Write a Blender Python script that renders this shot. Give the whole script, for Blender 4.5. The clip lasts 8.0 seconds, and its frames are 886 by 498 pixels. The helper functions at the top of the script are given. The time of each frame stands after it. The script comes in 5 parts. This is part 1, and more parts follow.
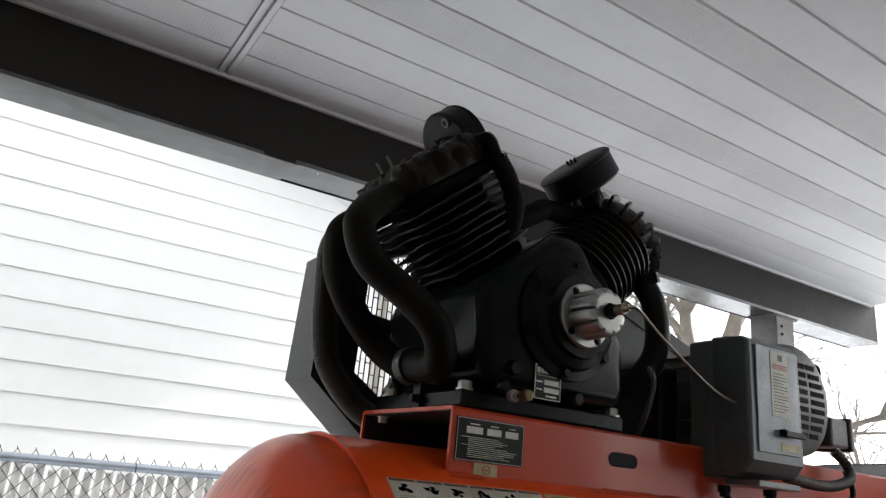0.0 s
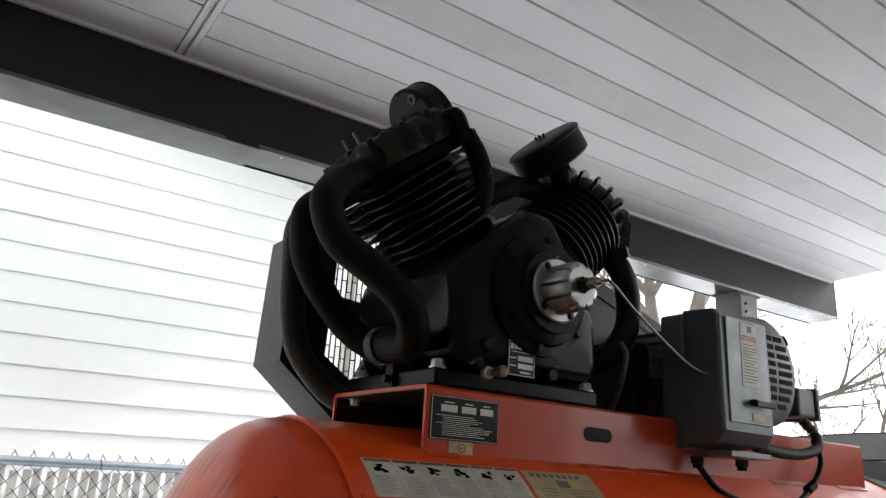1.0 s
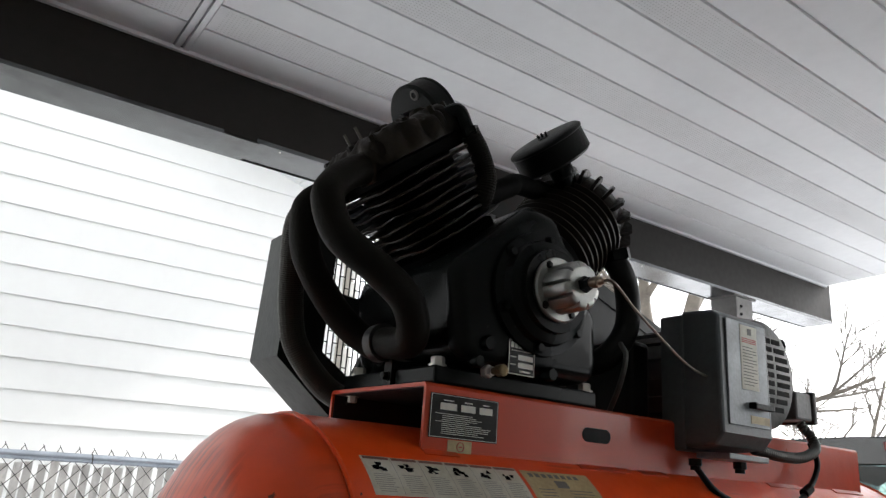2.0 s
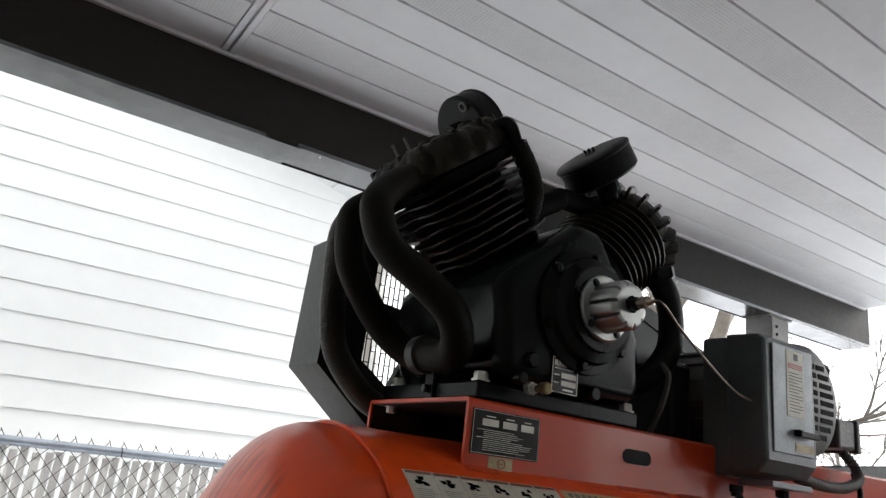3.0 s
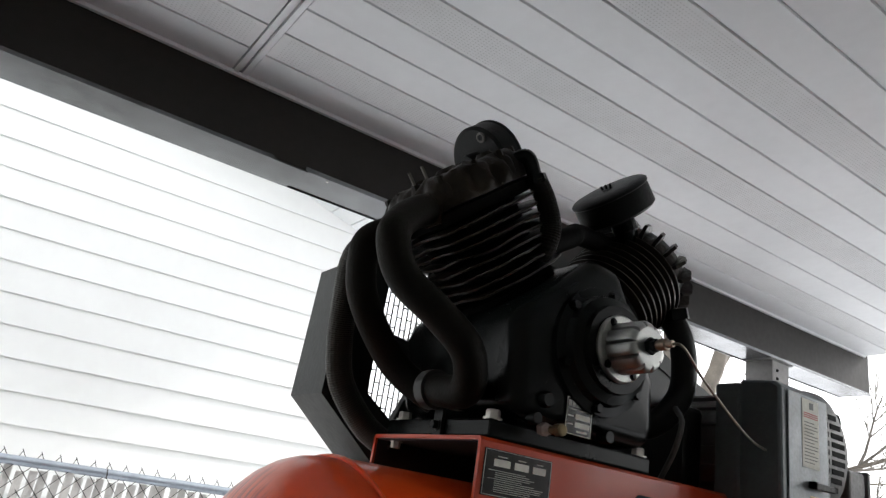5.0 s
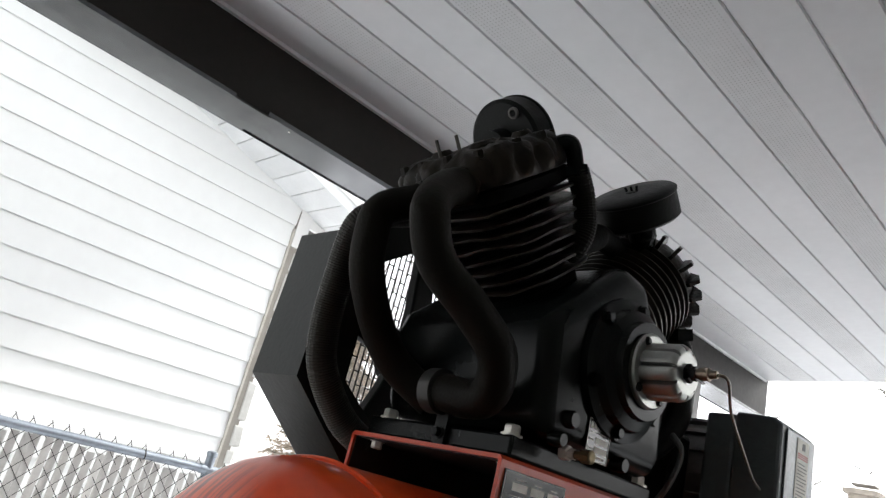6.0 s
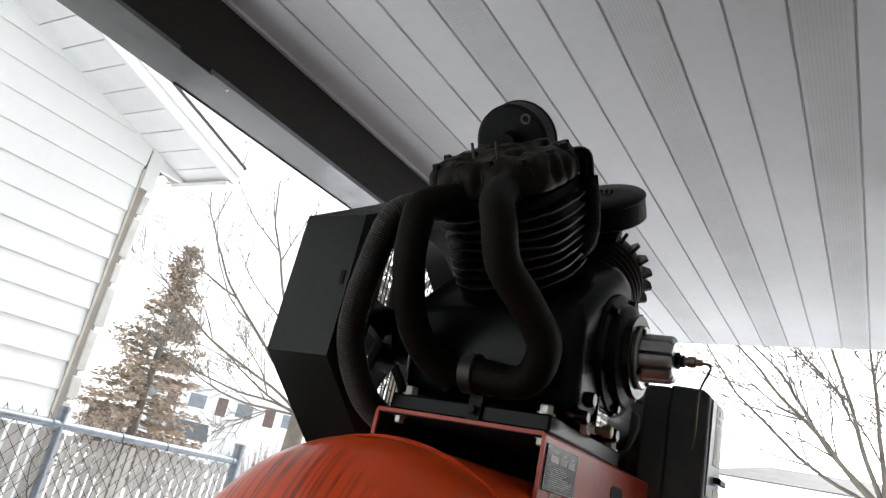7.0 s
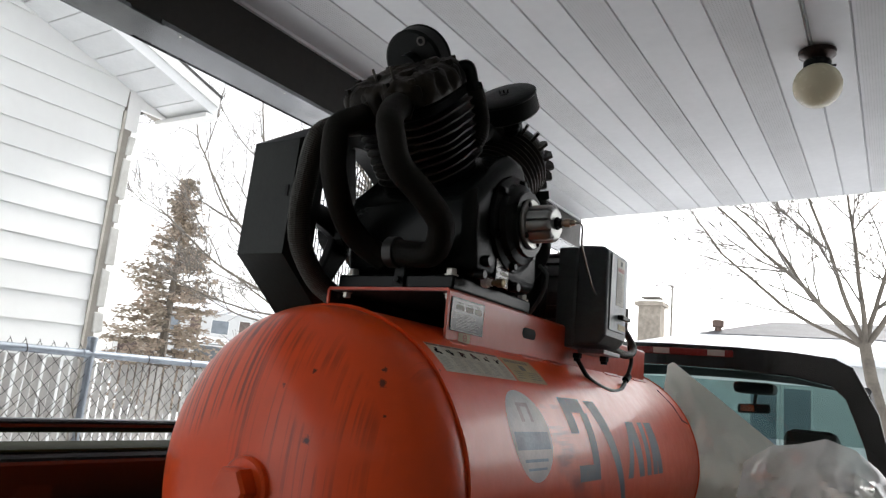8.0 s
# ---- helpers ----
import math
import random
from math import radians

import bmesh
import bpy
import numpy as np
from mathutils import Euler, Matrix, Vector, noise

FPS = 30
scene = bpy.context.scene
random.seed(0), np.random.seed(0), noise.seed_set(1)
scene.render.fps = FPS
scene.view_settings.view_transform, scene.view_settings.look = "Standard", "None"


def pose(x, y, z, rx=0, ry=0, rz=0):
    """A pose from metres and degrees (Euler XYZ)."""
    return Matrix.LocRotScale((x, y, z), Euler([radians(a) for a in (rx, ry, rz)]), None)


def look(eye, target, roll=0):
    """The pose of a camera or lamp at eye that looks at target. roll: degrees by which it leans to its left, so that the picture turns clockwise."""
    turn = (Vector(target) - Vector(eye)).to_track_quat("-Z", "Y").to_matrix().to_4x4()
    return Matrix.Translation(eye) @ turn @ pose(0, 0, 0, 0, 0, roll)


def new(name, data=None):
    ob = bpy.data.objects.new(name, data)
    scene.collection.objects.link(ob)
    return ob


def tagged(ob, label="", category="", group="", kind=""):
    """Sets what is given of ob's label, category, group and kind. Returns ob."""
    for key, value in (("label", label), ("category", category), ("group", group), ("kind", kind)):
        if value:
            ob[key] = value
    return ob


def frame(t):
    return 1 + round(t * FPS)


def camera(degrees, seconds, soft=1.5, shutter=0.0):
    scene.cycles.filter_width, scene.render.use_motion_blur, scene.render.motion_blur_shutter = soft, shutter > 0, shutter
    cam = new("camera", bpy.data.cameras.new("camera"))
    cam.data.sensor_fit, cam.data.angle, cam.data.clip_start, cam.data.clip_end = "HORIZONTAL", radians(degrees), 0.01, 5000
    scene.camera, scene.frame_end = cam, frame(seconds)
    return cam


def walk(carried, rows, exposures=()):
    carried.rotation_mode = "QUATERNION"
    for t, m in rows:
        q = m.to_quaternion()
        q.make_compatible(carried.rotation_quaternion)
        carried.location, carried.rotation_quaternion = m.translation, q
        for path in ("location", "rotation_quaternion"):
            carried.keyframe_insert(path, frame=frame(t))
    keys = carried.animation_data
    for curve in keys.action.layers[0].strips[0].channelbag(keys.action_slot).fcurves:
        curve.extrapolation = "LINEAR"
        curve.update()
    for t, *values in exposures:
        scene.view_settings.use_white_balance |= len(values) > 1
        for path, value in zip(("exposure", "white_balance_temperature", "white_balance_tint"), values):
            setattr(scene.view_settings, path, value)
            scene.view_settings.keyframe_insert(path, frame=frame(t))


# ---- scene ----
cam = camera(62.9, 8.0, 1.35)
PATH = [
    (0, (1.065, -0.603, 1.435), (-0.56, 0.386, 2.053), 5.7),
    (0.5, (1.048, -0.586, 1.427), (-0.539, 0.468, 2.035), 4.6),
    (1, (1.041, -0.593, 1.422), (-0.538, 0.479, 2.019), 3.6),
    (2.5, (1.016, -0.599, 1.422), (-0.558, 0.484, 2.014), 4.9),
    (3, (1.007, -0.622, 1.432), (-0.602, 0.401, 2.034), 7.0),
    (3.5, (1.015, -0.629, 1.446), (-0.586, 0.361, 2.122), 8.4),
    (4, (1.005, -0.637, 1.445), (-0.575, 0.356, 2.165), 9.2),
    (4.5, (0.989, -0.627, 1.439), (-0.595, 0.362, 2.154), 8.7),
    (5, (0.968, -0.636, 1.44), (-0.618, 0.376, 2.119), 9.3),
    (5.2, (0.946, -0.647, 1.443), (-0.627, 0.389, 2.114), 9.6),
    (6.3, (0.634, -0.761, 1.472), (-0.672, 0.592, 2.151), 15.6),
    (6.5, (0.576, -0.84, 1.455), (-0.619, 0.605, 2.15), 14.5),
    (7, (0.553, -0.975, 1.43), (-0.491, 0.606, 2.071), 12.8),
    (7.2, (0.604, -1.012, 1.411), (-0.395, 0.606, 2.029), 10.5),
    (7.5, (0.727, -1.073, 1.371), (-0.239, 0.588, 1.927), 7.4),
    (7.8, (0.818, -1.118, 1.37), (-0.207, 0.539, 1.823), 6.1),
    (8, (0.849, -1.139, 1.362), (-0.205, 0.518, 1.743), 5.5),
]
walk(cam, [(t, look(eye, target, roll)) for t, eye, target, roll in PATH], [(0.0, 1.53), (5.0, 1.53), (6.5, 1.44), (7.5, 1.46), (8.0, 1.20)])

# ---- world, sun, exposure ----
world = bpy.data.worlds.new("world")
scene.world = world
world.use_nodes = True
wn = world.node_tree
sky = wn.nodes.new("ShaderNodeTexSky")
sky.sky_type = "NISHITA"
sky.sun_disc = False
sky.sun_elevation = radians(35)
sky.sun_rotation = radians(7)
sky.air_density, sky.dust_density, sky.ozone_density = 1.0, 1.5, 1.0
pale = wn.nodes.new("ShaderNodeHueSaturation")
pale.inputs["Saturation"].default_value = 0.12
wn.links.new(sky.outputs[0], pale.inputs["Color"])
wn.links.new(pale.outputs[0], wn.nodes["Background"].inputs[0])
wn.nodes["Background"].inputs[1].default_value = 0.15
sun_data = bpy.data.lights.new("sun", "SUN")
sun_data.energy, sun_data.angle, sun_data.color = 2.0, radians(12), (1.0, 0.98, 0.95)
sun = new("sun", sun_data)
sun.matrix_world = look((0, 0, 30), (-0.12, -1.0, 30 - 0.8))

# ---- materials ----
def mat(name, color, rough=0.6, metal=0.0, var=0.15, scale=6.0, bump=0.0, bscale=60.0, coat=0.0, tint=None, trans=0.0, per_piece=0.0, spec=0.5, rvar=0.1):
    """A node material: base colour broken by two scales of noise, roughness wear and fine relief."""
    m = bpy.data.materials.new(name)
    m.use_nodes = True
    t = m.node_tree
    b = t.nodes["Principled BSDF"]
    co = t.nodes.new("ShaderNodeTexCoord")
    n1 = t.nodes.new("ShaderNodeTexNoise"); n1.inputs["Scale"].default_value = scale; n1.inputs["Detail"].default_value = 6
    n2 = t.nodes.new("ShaderNodeTexNoise"); n2.inputs["Scale"].default_value = scale * 9; n2.inputs["Detail"].default_value = 4
    t.links.new(co.outputs["Object"], n1.inputs["Vector"]); t.links.new(co.outputs["Object"], n2.inputs["Vector"])
    ad = t.nodes.new("ShaderNodeMath"); ad.operation = "MULTIPLY_ADD"; ad.inputs[1].default_value = 0.45
    t.links.new(n2.outputs["Fac"], ad.inputs[0]); t.links.new(n1.outputs["Fac"], ad.inputs[2])
    ramp = t.nodes.new("ShaderNodeMapRange"); ramp.inputs[1].default_value = 0.45; ramp.inputs[2].default_value = 1.0
    ramp.inputs[3].default_value = 0.0; ramp.inputs[4].default_value = 1.0
    t.links.new(ad.outputs[0], ramp.inputs[0])
    mix = t.nodes.new("ShaderNodeMix"); mix.data_type = "RGBA"
    dark = tint or tuple(c * (1 - var * 1.6) for c in color)
    mix.inputs[6].default_value = (*color, 1); mix.inputs[7].default_value = (*dark, 1)
    t.links.new(ramp.outputs[0], mix.inputs[0])
    out = mix.outputs[2]
    if per_piece:
        info = t.nodes.new("ShaderNodeObjectInfo")
        mr = t.nodes.new("ShaderNodeMapRange"); mr.inputs[3].default_value = 1 - per_piece; mr.inputs[4].default_value = 1 + per_piece
        t.links.new(info.outputs["Random"], mr.inputs[0])
        hs = t.nodes.new("ShaderNodeHueSaturation")
        t.links.new(mr.outputs[0], hs.inputs["Value"]); t.links.new(out, hs.inputs["Color"])
        out = hs.outputs[0]
    t.links.new(out, b.inputs["Base Color"])
    rr = t.nodes.new("ShaderNodeMapRange"); rr.inputs[3].default_value = max(0.02, rough - rvar); rr.inputs[4].default_value = min(1, rough + rvar)
    t.links.new(n2.outputs["Fac"], rr.inputs[0]); t.links.new(rr.outputs[0], b.inputs["Roughness"])
    b.inputs["Metallic"].default_value = metal
    b.inputs["Specular IOR Level"].default_value = spec
    b.inputs["Coat Weight"].default_value = coat
    b.inputs["Transmission Weight"].default_value = trans
    if bump:
        nb = t.nodes.new("ShaderNodeTexNoise"); nb.inputs["Scale"].default_value = bscale; nb.inputs["Detail"].default_value = 5
        t.links.new(co.outputs["Object"], nb.inputs["Vector"])
        bp = t.nodes.new("ShaderNodeBump"); bp.inputs["Strength"].default_value = bump; bp.inputs["Distance"].default_value = 0.004
        t.links.new(nb.outputs["Fac"], bp.inputs["Height"]); t.links.new(bp.outputs[0], b.inputs["Normal"])
    return m


def paint_with_wear(name, color, chip, rust, scale=14.0, amount=0.62, rough=0.32, streak=True, spots=()):
    """Gloss paint with chips down to a dark primer and thin vertical rust runs."""
    m = mat(name, color, rough, 0.0, 0.12, 3.0, 0.10, 40.0, coat=0.20, spec=0.28)
    m.node_tree.nodes["Principled BSDF"].inputs["Coat Roughness"].default_value = 0.08
    t = m.node_tree
    b = t.nodes["Principled BSDF"]
    base = b.inputs["Base Color"].links[0].from_socket
    co = [n for n in t.nodes if n.type == "TEX_COORD"][0]
    nz = t.nodes.new("ShaderNodeTexNoise"); nz.inputs["Scale"].default_value = scale; nz.inputs["Detail"].default_value = 8; nz.inputs["Roughness"].default_value = 0.6
    t.links.new(co.outputs["Object"], nz.inputs["Vector"])
    r1 = t.nodes.new("ShaderNodeMapRange"); r1.inputs[1].default_value = amount + 0.08; r1.inputs[2].default_value = amount + 0.1
    t.links.new(nz.outputs["Fac"], r1.inputs[0])
    mx = t.nodes.new("ShaderNodeMix"); mx.data_type = "RGBA"; mx.inputs[7].default_value = (*chip, 1)
    t.links.new(r1.outputs[0], mx.inputs[0]); t.links.new(base, mx.inputs[6])
    out = mx.outputs[2]
    if streak:
        mp = t.nodes.new("ShaderNodeMapping"); mp.inputs["Scale"].default_value = (115, 3.0, 2.2)
        t.links.new(co.outputs["Object"], mp.inputs[0])
        ns = t.nodes.new("ShaderNodeTexNoise"); ns.inputs["Scale"].default_value = 1.0; ns.inputs["Detail"].default_value = 5
        t.links.new(mp.outputs[0], ns.inputs["Vector"])
        r2 = t.nodes.new("ShaderNodeMapRange"); r2.inputs[1].default_value = 0.50; r2.inputs[2].default_value = 0.62; r2.inputs[4].default_value = 0.72
        t.links.new(ns.outputs["Fac"], r2.inputs[0])
        m2 = t.nodes.new("ShaderNodeMix"); m2.data_type = "RGBA"; m2.inputs[7].default_value = (*rust, 1)
        nm = t.nodes.new("ShaderNodeTexNoise"); nm.inputs["Scale"].default_value = 5.5; nm.inputs["Detail"].default_value = 3
        t.links.new(co.outputs["Object"], nm.inputs["Vector"])
        rm = t.nodes.new("ShaderNodeMapRange"); rm.inputs[1].default_value = 0.50; rm.inputs[2].default_value = 0.66
        # the runs are thickest high on the head, left of its middle
        hi = t.nodes.new("ShaderNodeVectorMath"); hi.operation = "DISTANCE"; hi.inputs[1].default_value = (-0.09, -0.25, 1.35)
        t.links.new(co.outputs["Object"], hi.inputs[0])
        hr = t.nodes.new("ShaderNodeMapRange"); hr.inputs[1].default_value = 0.07; hr.inputs[2].default_value = 0.19
        hr.inputs[3].default_value = 0.15; hr.inputs[4].default_value = -0.10
        t.links.new(hi.outputs["Value"], hr.inputs[0])
        ha = t.nodes.new("ShaderNodeMath"); ha.operation = "ADD"
        t.links.new(nm.outputs["Fac"], ha.inputs[0]); t.links.new(hr.outputs[0], ha.inputs[1])
        t.links.new(ha.outputs[0], rm.inputs[0])
        mm = t.nodes.new("ShaderNodeMath"); mm.operation = "MULTIPLY"
        t.links.new(r2.outputs[0], mm.inputs[0]); t.links.new(rm.outputs[0], mm.inputs[1])
        t.links.new(mm.outputs[0], m2.inputs[0]); t.links.new(out, m2.inputs[6])
        out = m2.outputs[2]
    # single chips at their places: x, y, z, radius
    for x, y, z, r in spots:
        at = t.nodes.new("ShaderNodeVectorMath"); at.operation = "DISTANCE"; at.inputs[1].default_value = (x, y, z)
        t.links.new(co.outputs["Object"], at.inputs[0])
        edge = t.nodes.new("ShaderNodeTexNoise"); edge.inputs["Scale"].default_value = 0.8 / r; edge.inputs["Detail"].default_value = 4
        t.links.new(co.outputs["Object"], edge.inputs["Vector"])
        rag = t.nodes.new("ShaderNodeMath"); rag.operation = "MULTIPLY_ADD"; rag.inputs[1].default_value = r * 3.0
        t.links.new(edge.outputs["Fac"], rag.inputs[0]); t.links.new(at.outputs["Value"], rag.inputs[2])
        cut = t.nodes.new("ShaderNodeMapRange"); cut.inputs[1].default_value = r * 2.0; cut.inputs[2].default_value = r * 2.5
        cut.inputs[3].default_value = 0.9; cut.inputs[4].default_value = 0.0
        t.links.new(rag.outputs[0], cut.inputs[0])
        m3 = t.nodes.new("ShaderNodeMix"); m3.data_type = "RGBA"; m3.inputs[7].default_value = (*chip, 1)
        t.links.new(cut.outputs[0], m3.inputs[0]); t.links.new(out, m3.inputs[6])
        out = m3.outputs[2]
    t.links.new(out, b.inputs["Base Color"])
    return m


CHIPS = [(0.187, -0.232, 1.384, 0.005), (0.195, -0.241, 1.361, 0.0085), (0.111, -0.298, 1.272, 0.007), (0.211, -0.252, 1.316, 0.0035), (0.150, -0.265, 1.350, 0.004), (0.225, -0.225, 1.362, 0.004), (0.045, -0.290, 1.345, 0.005), (0.09, -0.276, 1.372, 0.005)]
M_TANK = paint_with_wear("tank_paint", (0.82, 0.080, 0.010), (0.05, 0.018, 0.012), (0.10, 0.010, 0.005), 32.0, 0.66, 0.34, spots=CHIPS)
M_CHAN = paint_with_wear("channel_paint", (0.58, 0.056, 0.014), (0.12, 0.04, 0.03), (0.25, 0.05, 0.03), 17.0, 0.66, streak=False)
M_IRON = mat("cast_iron_paint", (0.0030, 0.0050, 0.0054), 0.26, 0.0, 0.35, 9, 0.02, 30, tint=(0.006, 0.0068, 0.006), spec=0.12, rvar=0.03)
M_FIN = mat("fin_iron", (0.010, 0.0088, 0.0072), 0.34, 0.0, 0.4, 14, 0.7, 70, tint=(0.021, 0.015, 0.0095), spec=0.28)
# darker and duller than the fins: cores, rib, valve plate, crossover pipe
M_CORE = mat("matt_dark_iron", (0.003, 0.003, 0.0028), 0.7, 0.0, 0.3, 14, 0.2, 90, spec=0.05)
M_GREASE = mat("oily_head", (0.0035, 0.003, 0.0024), 0.42, 0.0, 0.4, 18, 0.6, 60, tint=(0.017, 0.012, 0.006), spec=0.15)
M_HOSE = mat("hose_rubber", (0.0055, 0.0050, 0.0038), 0.55, 0.0, 0.35, 9, 0.25, 220, tint=(0.0095, 0.0082, 0.0056), spec=0.10)
M_FLEX = mat("flex_metal", (0.026, 0.024, 0.019), 0.42, 0.5, 0.35, 9, 0.2, 100, tint=(0.02, 0.018, 0.014))
M_BLACK = mat("black_plastic", (0.0055, 0.0068, 0.0062), 0.42, 0.0, 0.3, 10, 0.15, 150, spec=0.16)
M_GUARD = mat("guard_paint", (0.010, 0.0125, 0.012), 0.33, 0.0, 0.25, 5, 0.1, 120, tint=(0.018, 0.021, 0.019), spec=0.22)
M_ALU = mat("cast_aluminium", (0.40, 0.405, 0.385), 0.40, 1.0, 0.10, 30, 0.02, 120)
M_STEEL = mat("zinc_steel", (0.66, 0.64, 0.58), 0.38, 0.9, 0.25, 40, 0.2, 200)
M_BRASS = mat("brass", (0.15, 0.115, 0.065), 0.42, 1.0, 0.3, 40, 0.2, 200)
M_GREY = mat("enclosure_grey", (0.100, 0.120, 0.124), 0.42, 0.0, 0.2, 9, 0.1, 160, tint=(0.062, 0.073, 0.075))
M_GREYL = mat("cover_grey", (0.24, 0.27, 0.29), 0.38, 0.1, 0.25, 16, 0.1, 160, tint=(0.13, 0.14, 0.15))
M_MOTOR = mat("motor_grey", (0.095, 0.095, 0.09), 0.45, 0.0, 0.3, 12, 0.2, 120)
M_LABELW = mat("label_white", (0.62, 0.60, 0.52), 0.5, 0, 0.2, 20, tint=(0.45, 0.41, 0.31))
M_LABELY = mat("label_yellow", (0.52, 0.42, 0.21), 0.5, 0, 0.3, 20, tint=(0.30, 0.22, 0.11))
M_LABELK = mat("label_black", (0.010, 0.010, 0.010), 0.15, 0, 0.2, 20, spec=0.5)
M_PRINT = mat("print_grey", (0.16, 0.155, 0.14), 0.6, 0, 0.1, 30)
M_PRINTL = mat("print_light", (0.72, 0.70, 0.63), 0.5, 0, 0.15, 30)
M_RED = mat("print_red", (0.45, 0.06, 0.05), 0.5, 0, 0.15, 30)
M_NAVY = mat("print_navy", (0.045, 0.06, 0.11), 0.45, 0, 0.25, 20, tint=(0.13, 0.10, 0.11))
M_OVAL = mat("decal_pale", (0.60, 0.52, 0.52), 0.4, 0, 0.2, 20)
M_CEIL = mat("soffit_white", (0.69, 0.695, 0.71), 0.45, 0, 0.06, 3, 0.03, 60)
M_CEILV = mat("soffit_vent", (0.66, 0.66, 0.67), 0.5, 0, 0.08, 3, 0.03, 60)
M_HOLE = mat("perforation", (0.57, 0.57, 0.57), 0.8)
M_BEAM = mat("beam_brown", (0.017, 0.0145, 0.0125), 0.55, 0, 0.2, 4, 0.05, 60, spec=0.30)
# the large dark blotches of tint paint in mottled reflections
M_FLASH = mat("flashing", (0.24, 0.245, 0.255), 0.22, 0.9, 0.25, 1.7, 0.14, 3.5, tint=(0.085, 0.088, 0.09))
M_POST = mat("post_steel", (0.16, 0.155, 0.15), 0.45, 0.3, 0.25, 6, 0.1, 60)
M_SIDING = mat("siding_white", (0.79, 0.80, 0.785), 0.5, 0, 0.06, 1.2, 0.06, 30, tint=(0.74, 0.745, 0.73), per_piece=0.02)
M_TRIM = mat("old_trim", (0.29, 0.27, 0.24), 0.75, 0, 0.3, 8, 0.4, 40, tint=(0.22, 0.20, 0.17))
M_WHITE = mat("white_paint", (0.78, 0.78, 0.76), 0.5, 0, 0.08, 5, 0.08, 40)
M_SOFFIT = mat("soffit_paint", (0.72, 0.73, 0.73), 0.5, 0, 0.08, 5, 0.08, 40, per_piece=0.04)
M_SHINGLE = mat("dark_shingle", (0.06, 0.058, 0.055), 0.85, 0, 0.3, 6, 0.5, 50)
M_SNOW = mat("snow", (0.86, 0.88, 0.91), 0.75, 0, 0.04, 0.6, 0.5, 3)
M_GALV = mat("galvanised", (0.36, 0.40, 0.45), 0.45, 0.6, 0.2, 12, 0.1, 80)
M_WIRE = mat("dull_wire", (0.075, 0.072, 0.07), 0.6, 0.4, 0.2, 30)
M_SLAT = mat("fence_slat", (0.64, 0.62, 0.59), 0.6, 0, 0.15, 9, 0.05, 60, per_piece=0.06)
M_CONC = mat("slab", (0.12, 0.118, 0.115), 0.8, 0, 0.2, 3, 0.4, 60)


# ---- mesh helpers ----
def part(name, bm, material, parent=None, label="", smooth=False, bevel=0.0):
    me = bpy.data.meshes.new(name)
    bmesh.ops.recalc_face_normals(bm, faces=bm.faces)
    bm.to_mesh(me)
    bm.free()
    me.materials.append(material)
    if smooth:
        for p in me.polygons:
            p.use_smooth = True
        me.set_sharp_from_angle(angle=radians(38))
    ob = new(name, me)
    if bevel:
        mod = ob.modifiers.new("bevel", "BEVEL")
        mod.width, mod.segments, mod.limit_method, mod.angle_limit = bevel, 2, "ANGLE", radians(40)
    if parent:
        ob.parent = parent
        ob.matrix_parent_inverse = parent.matrix_basis.inverted()
    if label:
        ob["label"] = label
    return ob


def thing(name, loc, label, category, group="", kind=""):
    ob = new(name)
    ob.location = loc
    ob.empty_display_size = 0.1
    bpy.context.view_layer.update()
    return tagged(ob, label, category, group, kind)


def box(bm, x0, x1, y0, y1, z0, z1, m=None):
    vs = [bm.verts.new(Vector((x, y, z)) if m is None else m @ Vector((x, y, z))) for x in (x0, x1) for y in (y0, y1) for z in (z0, z1)]
    for f in ((0, 1, 3, 2), (4, 6, 7, 5), (0, 4, 5, 1), (2, 3, 7, 6), (0, 2, 6, 4), (1, 5, 7, 3)):
        bm.faces.new([vs[i] for i in f])
    return bm


def frame_of(axis):
    a = Vector(axis).normalized()
    u = a.orthogonal().normalized() if abs(a.x) > 0.9 else (Vector((1, 0, 0)) - a * a.x).normalized()
    return a, u, a.cross(u)


def revolve(bm, origin, axis, profile, seg=32, squash=None, phase=0.0):
    """profile: (distance along the axis, radius) rows. squash: power of a rounded square section."""
    a, u, v = frame_of(axis)
    o = Vector(origin)
    rings = []
    for d, r in profile:
        ring = []
        for i in range(seg):
            t = 2 * math.pi * i / seg + phase
            c, s = math.cos(t), math.sin(t)
            k = 1.0 if not squash else (abs(c) ** squash + abs(s) ** squash) ** (-1.0 / squash)
            ring.append(bm.verts.new(o + a * d + (u * c + v * s) * r * k))
        rings.append(ring)
    for p, q in zip(rings, rings[1:]):
        for i in range(seg):
            bm.faces.new((p[i], p[(i + 1) % seg], q[(i + 1) % seg], q[i]))
    bm.faces.new(rings[0])
    bm.faces.new(rings[-1])
    return bm


def smooth_path(pts, n=8):
    pts = [Vector(p) for p in pts]
    ext = [pts[0] * 2 - pts[1]] + pts + [pts[-1] * 2 - pts[-2]]
    out = []
    for i in range(1, len(ext) - 2):
        p0, p1, p2, p3 = ext[i - 1:i + 3]
        for k in range(n):
            t = k / n
            out.append(0.5 * ((2 * p1) + (p2 - p0) * t + (2 * p0 - 5 * p1 + 4 * p2 - p3) * t * t + (3 * p1 - p0 - 3 * p2 + p3) * t ** 3))
    out.append(pts[-1])
    return out


